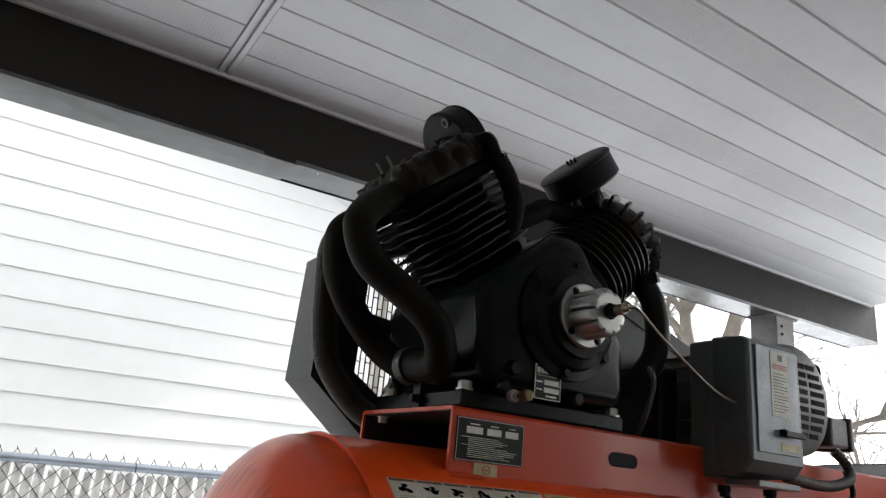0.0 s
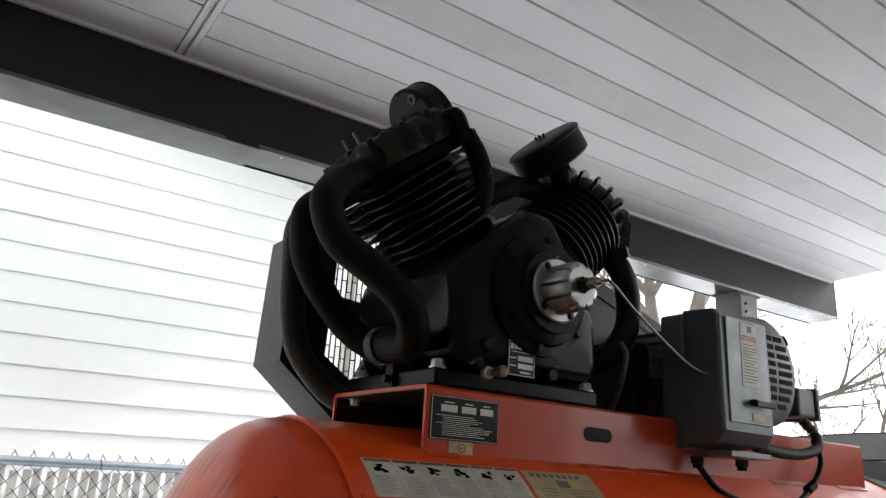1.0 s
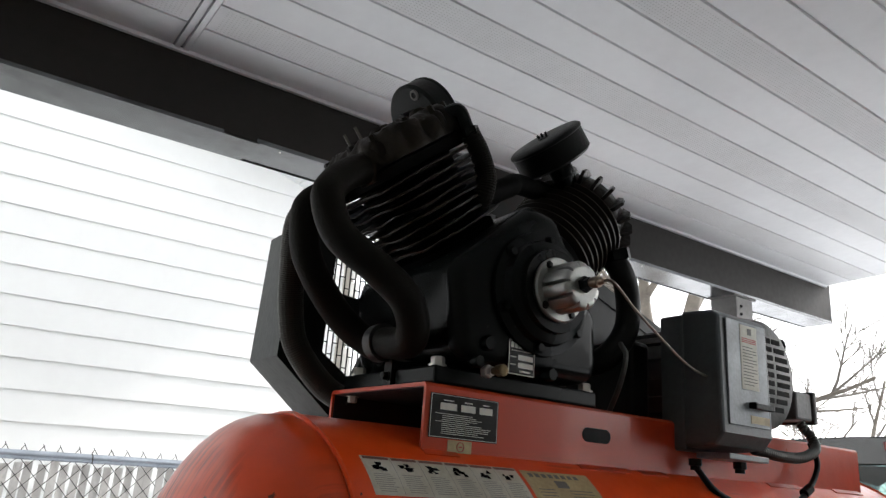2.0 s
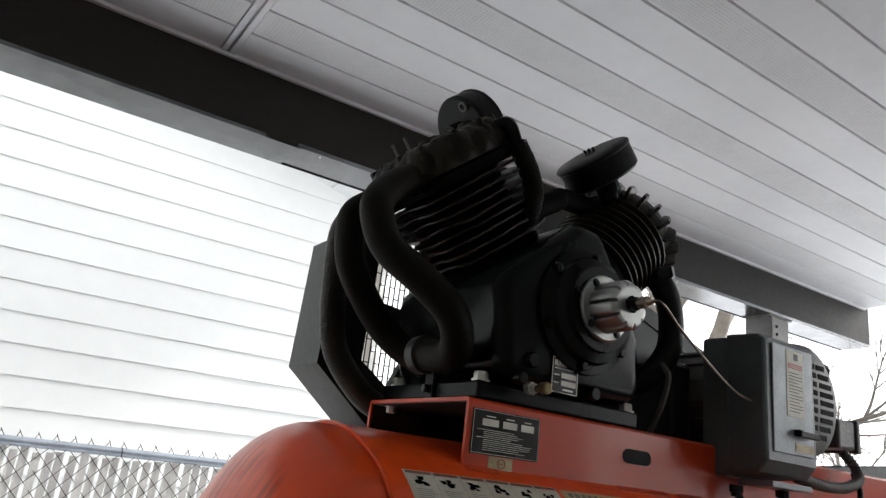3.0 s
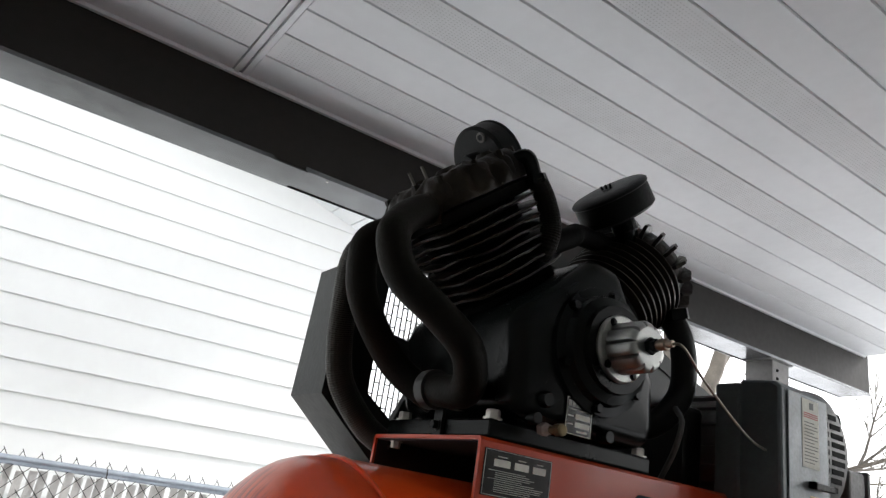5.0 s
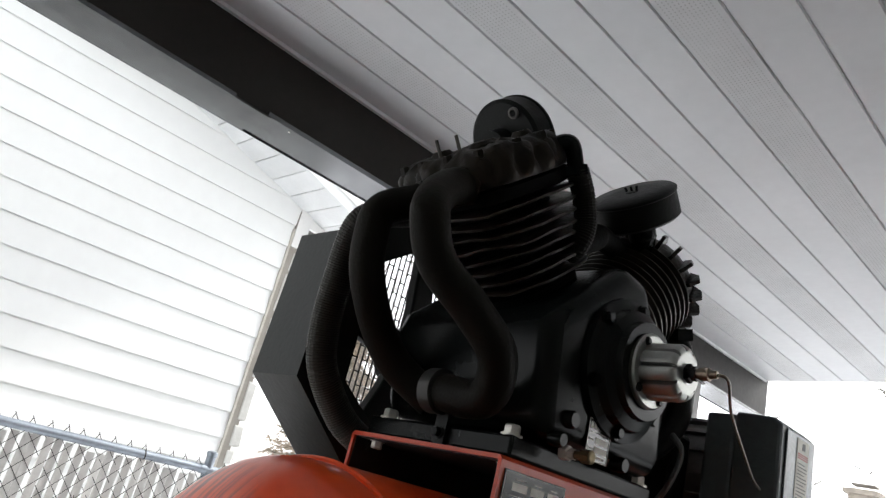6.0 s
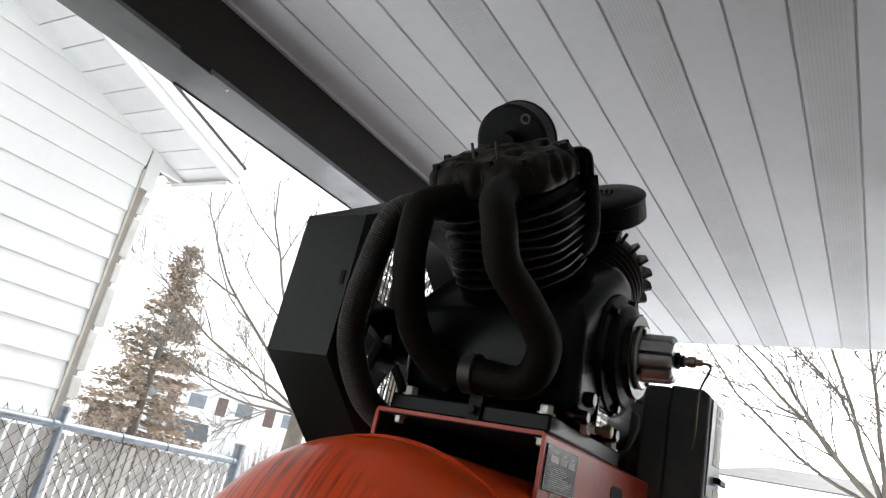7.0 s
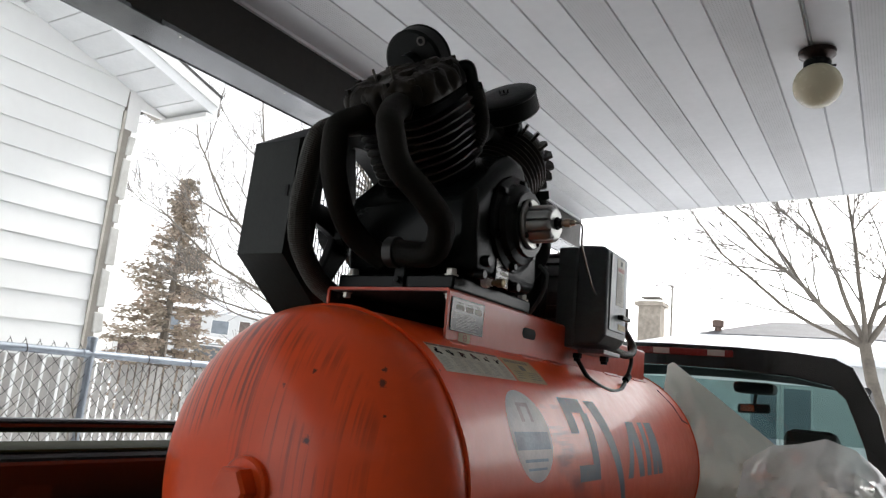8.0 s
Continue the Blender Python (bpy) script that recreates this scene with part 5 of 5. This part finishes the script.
for sx in (-1, 1):
    for y in (0.45, 3.7):
        c = (TX + sx * 0.72, y, 0.37)
        part("wheel", revolve(B(), c, (sx, 0, 0), [(0, 0.2), (0, 0.35), (0.03, 0.37), (0.2, 0.37), (0.23, 0.34), (0.235, 0.2)], 32), M_RUBBER, truck, "", True)

# ---- plastic sheeting by the tank ----
def sheet_material(name, colour, clear, gloss, shine):
    m = bpy.data.materials.new(name)
    m.use_nodes = True
    t = m.node_tree
    t.nodes.remove(t.nodes["Principled BSDF"])
    tp = t.nodes.new("ShaderNodeBsdfTransparent"); tp.inputs[0].default_value = (0.93, 0.93, 0.9, 1)
    tl = t.nodes.new("ShaderNodeBsdfTranslucent"); tl.inputs[0].default_value = (*colour, 1)
    df = t.nodes.new("ShaderNodeBsdfDiffuse"); df.inputs[0].default_value = (*colour, 1)
    gg = t.nodes.new("ShaderNodeBsdfGlossy"); gg.inputs["Roughness"].default_value = gloss
    m1 = t.nodes.new("ShaderNodeMixShader"); m1.inputs[0].default_value = 0.6
    m2 = t.nodes.new("ShaderNodeMixShader"); m2.inputs[0].default_value = clear
    m3 = t.nodes.new("ShaderNodeMixShader"); m3.inputs[0].default_value = shine
    nz = t.nodes.new("ShaderNodeTexNoise"); nz.inputs["Scale"].default_value = 9; nz.inputs["Detail"].default_value = 5
    bp = t.nodes.new("ShaderNodeBump"); bp.inputs["Strength"].default_value = 0.5; bp.inputs["Distance"].default_value = 0.01
    co = t.nodes.new("ShaderNodeTexCoord")
    t.links.new(co.outputs["Object"], nz.inputs["Vector"]); t.links.new(nz.outputs["Fac"], bp.inputs["Height"])
    for n in (df, gg, tl):
        t.links.new(bp.outputs[0], n.inputs["Normal"])
    t.links.new(df.outputs[0], m1.inputs[1]); t.links.new(tl.outputs[0], m1.inputs[2])
    t.links.new(m1.outputs[0], m2.inputs[1]); t.links.new(tp.outputs[0], m2.inputs[2])
    t.links.new(m2.outputs[0], m3.inputs[1]); t.links.new(gg.outputs[0], m3.inputs[2])
    t.links.new(m3.outputs[0], t.nodes["Material Output"].inputs[0])
    return m


def lerp_rows(rows, x):
    for (a, za), (b, zb) in zip(rows, rows[1:]):
        if x <= b:
            return za + (zb - za) * (x - a) / (b - a)
    return rows[-1][1]


def draped(name, top, y_top, y_bot, z_bot, x0, x1, seed, amp, material, label, nx=60, nz_=44, smooth=True):
    """A crumpled sheet hung from a ridge line down to the truck bed."""
    bm = B()
    g = []
    for i in range(nx + 1):
        x = x0 + (x1 - x0) * i / nx
        col = []
        for j in range(nz_ + 1):
            v = j / nz_
            zt = lerp_rows(top, x)
            q = Vector((x * 3.1 + seed, v * 2.4, seed))
            fold = noise.noise(q) * amp - abs(noise.noise(q * 2.3)) * amp * 1.3 - abs(noise.noise(Vector((q.x * 5.5, q.y * 3.5, q.z)))) * amp * 0.7 + noise.noise(q * 11) * amp * 0.08
            z = zt + (z_bot - zt) * v + 0.25 * fold * math.sin(math.pi * v)
            y = y_top + (y_bot - y_top) * (v ** 0.8) - fold * min(1.0, v * 5)
            col.append(bm.verts.new((x + 0.3 * fold * v, y, z)))
        g.append(col)
    for i in range(nx):
        for j in range(nz_):
            bm.faces.new((g[i][j], g[i + 1][j], g[i + 1][j + 1], g[i][j + 1]))
    ob = part(name, bm, material, None, "", smooth)
    return tagged(ob, label, "plastic sheet")


draped("plastic_sheet", [(0.02, 1.488), (0.10, 1.515), (0.150, 1.545), (0.30, 1.435), (0.50, 1.285), (0.70, 1.18)], 1.62, 1.36, 0.815, 0.13, 0.70, 2.0, 0.055,
       sheet_material("milky_sheet", (0.96, 0.93, 0.82), 0.12, 0.20, 0.10), "milky translucent plastic sheet draped by the tank end", 70, 50, True)
draped("plastic_bag", [(0.40, 1.21), (0.50, 1.285), (0.58, 1.30), (0.66, 1.325), (0.74, 1.30), (0.80, 1.25), (0.84, 1.20)], 1.50, 1.08, 0.815, 0.42, 0.82, 7.0, 0.085,
       sheet_material("clear_sheet", (0.96, 0.95, 0.92), 0.34, 0.06, 0.24), "crumpled clear plastic bag in the truck bed", 64, 48, True)

# ---- trees and distance ----
M_BARK = mat("bark", (0.20, 0.175, 0.145), 0.85, 0, 0.3, 5, 0.6, 30)
M_TWIG = mat("twig", (0.20, 0.18, 0.16), 0.85, 0, 0.3, 5)
M_NEEDLE = mat("spruce_needle", (0.47, 0.37, 0.30), 0.8, 0, 0.35, 2.5, tint=(0.24, 0.215, 0.16))


def limb_mesh(vs, fs, pts, r0, r1, seg):
    n = len(pts)
    u = None
    base = len(vs)
    for i, p in enumerate(pts):
        d = (pts[min(i + 1, n - 1)] - pts[max(i - 1, 0)]).normalized()
        u = d.orthogonal().normalized() if u is None else (u - d * u.dot(d)).normalized()
        w = d.cross(u)
        r = r0 + (r1 - r0) * i / (n - 1)
        for k in range(seg):
            vs.append(tuple(p + (u * math.cos(2 * math.pi * k / seg) + w * math.sin(2 * math.pi * k / seg)) * r))
    for i in range(n - 1):
        for k in range(seg):
            fs.append((base + i * seg + k, base + i * seg + (k + 1) % seg, base + (i + 1) * seg + (k + 1) % seg, base + (i + 1) * seg + k))


def branch(rng, big, small, p, d, length, r, depth, up):
    n = max(4, int(length / 0.16))
    pts = [p.copy()]
    dirs = []
    for i in range(n):
        d = (d + Vector((rng.gauss(0, 0.075), rng.gauss(0, 0.075), rng.gauss(0, 0.06) + up))).normalized()
        p = p + d * (length / n)
        pts.append(p.copy()); dirs.append(d.copy())
    tgt = big if r > 0.02 else small
    limb_mesh(tgt[0], tgt[1], pts, r, max(0.0030, r * 0.36), 7 if r > 0.02 else 4)
    if depth == 0:
        return
    kids = rng.randint(5, 6) if depth > 1 else rng.randint(3, 5)
    for k in range(kids):
        i = rng.randint(max(1, n // 4), n - 1)
        a = dirs[i].orthogonal().normalized()
        a.rotate(Matrix.Rotation(rng.uniform(0, 6.283), 3, dirs[i]))
        nd = (dirs[i] * rng.uniform(0.7, 1.0) + a * rng.uniform(0.35, 0.75)).normalized()
        f = 1 - i / n
        branch(rng, big, small, pts[i], nd, max(0.35, length * rng.uniform(0.38, 0.66) * (0.6 + 0.5 * f)), max(0.0055, r * (0.54 - 0.2 * i / n)), depth - 1, up)


def bare_tree(name, base, limbs, trunk_h, trunk_r, lean, seed, label, depth=3):
    """limbs: (direction, length, radius) rows that leave the top of the trunk."""
    rng = random.Random(seed)
    t = thing(name, base, label, "tree", "bare trees")
    big, small = ([], []), ([], [])
    b = Vector(base)
    top = b + Vector((lean[0], lean[1], trunk_h))
    pts = [b + (top - b) * i / 6 + Vector((rng.gauss(0, 0.02), rng.gauss(0, 0.02), 0)) * (i not in (0, 6)) for i in range(7)]
    tv, tf = [], []
    limb_mesh(tv, tf, pts, trunk_r * 1.25, trunk_r, 12)
    for d, length, r in limbs:
        branch(rng, big, small, top - Vector((0, 0, 0.05)), Vector(d).normalized(), length, r, depth, 0.015)
    for nm, (vs, fs), m in (("trunk", (tv, tf), M_BARK), ("limb", big, M_BARK), ("twig", small, M_TWIG)):
        if vs:
            me = bpy.data.meshes.new(nm)
            me.from_pydata(vs, [], fs)
            me.materials.append(m)
            for pl in me.polygons:
                pl.use_smooth = True
            ob = new(nm, me)
            ob.parent = t
            ob.matrix_parent_inverse = t.matrix_basis.inverted()
            if nm != "trunk":
                ob["kind"] = "stuff"
    return t


# beyond the truck
bare_tree("bare_tree", (0.95, 8.1, 0), [((-0.85, -0.1, 0.52), 2.9, 0.024), ((-0.58, 0.1, 0.78), 2.9, 0.027), ((-0.28, 0.2, 0.95), 2.6, 0.028), ((0.05, -0.1, 1.0), 2.4, 0.030), ((0.5, 0.3, 0.8), 2.4, 0.035), ((-0.7, -0.3, 0.65), 2.6, 0.028), ((0.2, 0.3, 0.9), 2.4, 0.03)], 2.3, 0.062, (-0.38, 0), 31, "leafless maple with a forked pale trunk behind the truck", 3)
bare_tree("bare_tree", (2.3, 9.5, 0), [((-0.35, 0.0, 0.9), 3.0, 0.04), ((0.3, 0.2, 0.9), 2.6, 0.04), ((-0.8, 0.1, 0.6), 2.2, 0.03)], 2.2, 0.085, (0.05, 0), 8, "leafless young maple with fine twigs", 3)
# seen between the pump and the post
bare_tree("bare_tree", (-4.5, 6.4, 0), [((-0.25, 0.1, 0.95), 3.2, 0.11), ((0.22, 0.1, 0.97), 3.4, 0.13), ((0.9, 0.5, 0.35), 2.4, 0.05), ((-0.8, 0.2, 0.5), 2.0, 0.05)], 2.0, 0.19, (0, 0), 14, "thick leafless tree behind the carport post")
bare_tree("bare_tree", (-4.4, 10.1, 0), [((-0.3, 0.1, 0.8), 2.0, 0.04), ((0.4, 0.2, 0.8), 2.2, 0.045), ((0.9, -0.1, 0.35), 2.4, 0.03)], 1.2, 0.07, (0, 0), 5, "small leafless tree in the snowy garden", 3)
# seen between the house and the belt guard
bare_tree("bare_tree", (-7.85, 8.6, 0), [((-0.30, -0.18, 0.94), 4.6, 0.040), ((-0.52, -0.32, 0.78), 4.4, 0.036), ((-0.72, -0.44, 0.52), 3.4, 0.030), ((-0.82, -0.50, 0.24), 2.6, 0.024), ((-0.80, -0.52, -0.02), 2.4, 0.022), ((-0.80, -0.50, 0.12), 2.8, 0.022), ((0.15, 0.1, 1.0), 3.6, 0.05), ((0.7, 0.4, 0.6), 3.0, 0.04)], 2.3, 0.14, (0, 0), 27, "large leafless tree beyond the neighbour's house", 3)

# spruce
def spruce(base, height, radius, seed):
    rng = random.Random(seed)
    t = thing("spruce_tree", base, "brownish spruce tree standing in the snow", "tree")
    b = Vector(base)
    tv, tf = [], []
    limb_mesh(tv, tf, [b, b + Vector((0, 0, height * 0.5)), b + Vector((0, 0, height))], 0.13, 0.01, 8)
    me = bpy.data.meshes.new("trunk"); me.from_pydata(tv, [], tf); me.materials.append(M_BARK)
    o = new("trunk", me); o.parent = t; o.matrix_parent_inverse = t.matrix_basis.inverted()
    vs, fs, lv, lf = [], [], [], []
    z = 0.6
    while z < height - 0.05:
        f = 1 - z / height
        rad = radius * (f ** 0.8) * 1.08
        for k in range(rng.randint(7, 10)):
            a = rng.uniform(0, 6.283)
            ln = rad * rng.uniform(0.6, 1.12)
            if rng.random() < 0.12:
                ln *= 0.5
            p0 = b + Vector((0, 0, z + rng.uniform(-0.06, 0.06)))
            d = Vector((math.cos(a), math.sin(a), -0.10 + 0.5 * (1 - f) ** 2))
            p1 = p0 + d * ln
            limb_mesh(lv, lf, [p0, p0.lerp(p1, 0.5) - Vector((0, 0, 0.03)), p1], 0.014, 0.004, 4)
            for q in range(int(9 + 46 * ln)):
                s = rng.uniform(0.22, 1.0)
                c = p0.lerp(p1, s) + Vector((rng.gauss(0, 0.05), rng.gauss(0, 0.05), rng.gauss(-0.02, 0.035))) * (0.6 + 0.8 * s)
                w = Vector((d.x + rng.gauss(0, 0.7), d.y + rng.gauss(0, 0.7), rng.gauss(-0.1, 0.35))).normalized() * rng.uniform(0.07, 0.16)
                h = w.orthogonal().normalized() * rng.uniform(0.016, 0.036)
                n0 = len(vs)
                vs += [tuple(c - w * 0.5), tuple(c + h), tuple(c + w * 0.5), tuple(c - h)]
                fs.append((n0, n0 + 1, n0 + 2, n0 + 3))
        z += 0.13 + 0.06 * f
    for nm, (a1, a2), m in (("branch", (lv, lf), M_BARK), ("needles", (vs, fs), M_NEEDLE)):
        me = bpy.data.meshes.new(nm); me.from_pydata(a1, [], a2); me.materials.append(m)
        o = new(nm, me); o.parent = t; o.matrix_parent_inverse = t.matrix_basis.inverted()
        o["kind"] = "stuff"
spruce((-11.9, 8.6, 0), 5.3, 1.72, 6)

# low shrub in the snow
rng = random.Random(2)
shrub = thing("shrub", (-7.5, 7.9, 0), "bare reddish shrub in the snow", "shrub")
sv, sf = [], []
for k in range(90):
    a, r = rng.uniform(0, 6.283), rng.uniform(0, 0.5)
    p0 = Vector((-7.5 + 0.15 * math.cos(a), 7.9 + 0.15 * math.sin(a), 0))
    p1 = p0 + Vector((r * math.cos(a), r * math.sin(a), rng.uniform(1.35, 1.78) - 0.5 * r))
    limb_mesh(sv, sf, [p0, p0.lerp(p1, 0.5) + Vector((0, 0, 0.05)), p1], 0.008, 0.003, 4)
me = bpy.data.meshes.new("stems"); me.from_pydata(sv, [], sf); me.materials.append(mat("red_stem", (0.22, 0.12, 0.10), 0.8))
o = new("stems", me); o.parent = shrub; o.matrix_parent_inverse = shrub.matrix_basis.inverted(); o["kind"] = "stuff"

# far houses
M_FAR = mat("far_siding", (0.68, 0.68, 0.67), 0.6, 0, 0.1, 2)
M_BRICK = mat("far_brick", (0.17, 0.125, 0.11), 0.8, 0, 0.25, 4)
M_PANE = mat("far_pane", (0.22, 0.25, 0.28), 0.1, 0, 0.2, 3)
def far_house(loc, rot, w, d, wall_h, roof_h, wall_m, roof_m, label, wins):
    h = thing("far_house", loc, label, "house", "far houses")
    def put(name, bm, m, parent=None, lab=""):
        ob = part(name, bm, m, None, lab)
        ob.parent = parent or h
        return ob
    put("wall", box(B(), -w / 2, w / 2, -d / 2, d / 2, 0, wall_h), wall_m)
    bm = B()
    e = 0.45
    lowv = [bm.verts.new((x, y, wall_h)) for x, y in ((-w / 2 - e, -d / 2 - e), (w / 2 + e, -d / 2 - e), (w / 2 + e, d / 2 + e), (-w / 2 - e, d / 2 + e))]
    lowb = [bm.verts.new((v.co.x, v.co.y, wall_h + 0.18)) for v in lowv]
    rid = [bm.verts.new((-w / 2 + d / 2 - 0.5, 0, wall_h + roof_h)), bm.verts.new((w / 2 - d / 2 + 0.5, 0, wall_h + roof_h))]
    bm.faces.new(lowv)
    for i in range(4):
        bm.faces.new((lowv[i], lowv[(i + 1) % 4], lowb[(i + 1) % 4], lowb[i]))
    bm.faces.new((lowb[0], lowb[1], rid[1], rid[0])); bm.faces.new((lowb[2], lowb[3], rid[0], rid[1]))
    bm.faces.new((lowb[1], lowb[2], rid[1])); bm.faces.new((lowb[3], lowb[0], rid[0]))
    put("roof", bm, roof_m)
    for x, z0, z1, ww, shut in wins:
        fr = put("window", box(B(), x - ww / 2, x + ww / 2, -d / 2 - 0.05, -d / 2 + 0.02, z0, z1), M_WHITE)
        ob = part("pane", box(B(), x - ww / 2 + 0.06, x + ww / 2 - 0.06, -d / 2 - 0.065, -d / 2 - 0.052, z0 + 0.06, z1 - 0.06), M_BRICK if shut else M_PANE)
        ob.parent = fr
    h.rotation_euler = (0, 0, rot)
    return h
fw = far_house((-39.5, 36.5, 0), radians(46), 11, 7, 5.0, 1.2, M_FAR, M_SNOW, "raised white house with a snow covered roof", [(-4.6, 3.6, 4.6, 0.9, False), (-3.2, 3.4, 4.7, 0.8, True), (-1.6, 3.6, 4.6, 1.2, False), (0.0, 3.4, 4.7, 0.8, True), (1.5, 3.6, 4.6, 1.2, False), (3.2, 3.4, 4.7, 0.8, True), (4.5, 3.6, 4.6, 1.0, False)])
porch = part("brick_annexe", box(B(), -8.2, -5.52, -3.2, 2.0, 0, 2.75), M_BRICK, None, "brown brick annexe")
porch.parent = fw
for x in (-8.1, -6.4):
    post_w = part("porch_post", box(B(), x, x + 0.25, -3.6, -3.35, 0, 3.4), M_WHITE)
    post_w.parent = fw
fh = far_house((1.5, 24.0, 0), radians(2), 15, 8, 2.9, 1.55, M_FAR, M_SNOW, "long low house with a snowy hipped roof and chimney", [(4.6, 1.0, 2.3, 1.2, True), (-3.75, 0.7, 2.3, 0.75, False), (-2.95, 0.7, 2.3, 0.75, False)])
far_house((9.5, 21.0, 0), radians(-4), 12, 8, 2.55, 1.35, M_WHITE, mat("grey_roof", (0.16, 0.16, 0.168), 0.8, 0, 0.2, 2), "low white house with a grey shingle roof", [(-4.5, 1.0, 2.2, 1.2, False), (-2.6, 1.0, 2.2, 0.8, False), (0.5, 1.0, 2.2, 1.4, False)])
def on_roof(name, bm, m, lab=""):
    ob = part(name, bm, m, None, lab); ob.parent = fh
g0, g1 = 0.5, 0.985
bm = B()
pts = []
for s, x0, x1 in ((g0, -5.75, 5.2), (g1, -3.9, 4.0)):
    y, z = -4.45 + 4.45 * s, 3.08 + 1.37 * s
    pts += [(x0, y, z + 0.03), (x1, y, z + 0.03)]
v = [bm.verts.new(p) for p in (pts[0], pts[1], pts[3], pts[2])]
w = [bm.verts.new((q.co.x, q.co.y, q.co.z - 0.02)) for q in v]
bm.faces.new(v); bm.faces.new(w)
for i in range(4):
    bm.faces.new((v[i], v[(i + 1) % 4], w[(i + 1) % 4], w[i]))
on_roof("bare_shingles", bm, bpy.data.materials["grey_roof"], "grey shingles bared of snow")
bm = box(B(), -7.65, -6.95, -2.1, -1.5, 2.9, 4.75)
box(bm, -7.75, -6.85, -2.2, -1.4, 4.6, 4.72)
on_roof("chimney", bm, mat("chimney_brick", (0.42, 0.37, 0.31), 0.85, 0, 0.3, 8), "pale brick chimney")
on_roof("chimney_cap", box(B(), -7.6, -7.0, -2.05, -1.55, 4.86, 4.90), M_TRIM)
on_roof("mast", revolve(B(), (-6.72, -1.6, 3.0), (0, 0, 1), [(0, 0.04), (2.3, 0.03)], 6), M_TRIM)
bm = revolve(B(), (-5.28, -1.8, 3.3), (0, 0, 1), [(0, 0.10), (0.72, 0.10), (0.73, 0.17), (0.93, 0.17), (0.95, 0.08)], 12)
on_roof("roof_vent", bm, mat("vent_brown", (0.16, 0.11, 0.09), 0.8, 0, 0.2, 8), "brown roof vent")
# snowed-in van
van = thing("parked_van", (-24.4, 20.4, 0), "white van under a layer of snow", "van")
def vput(name, bm, m, lab="", bv=0.0):
    ob = part(name, bm, m, None, lab, False, bv); ob.parent = van
vput("body", prism_y(B(), [(-2.3, 0.3), (2.3, 0.3), (2.3, 1.0), (1.6, 1.15), (1.1, 1.7), (-2.2, 1.75), (-2.3, 1.5)], -0.9, 0.9), M_FAR, "", 0.08)
vput("snow_cap", prism_y(B(), [(-2.2, 1.76), (1.1, 1.72), (0.9, 1.9), (-0.5, 1.98), (-2.0, 1.92)], -0.85, 0.85), M_SNOW, "", 0.08)
for x0, x1 in ((0.55, 1.15), (-0.55, 0.40), (-1.9, -0.8)):
    vput("side_window", box(B(), x0, x1, -0.915, -0.902, 1.15, 1.58), mat("van_pane", (0.13, 0.14, 0.15), 0.5, spec=0.15), "", 0.05)
for x0 in (-1.5, 1.5):
    vput("tyre", revolve(B(), (x0, -0.93, 0.33), (0, 1, 0), [(0, 0.33), (0.2, 0.33)], 20), M_RUBBER)
vput("windscreen", prism_y(B(), [(1.60, 1.20), (1.66, 1.17), (1.20, 1.65), (1.13, 1.65)], -0.75, 0.75), bpy.data.materials["van_pane"])
van.rotation_euler = (0, 0, radians(-27))
van.scale = (1.0, 1.1, 1.36)
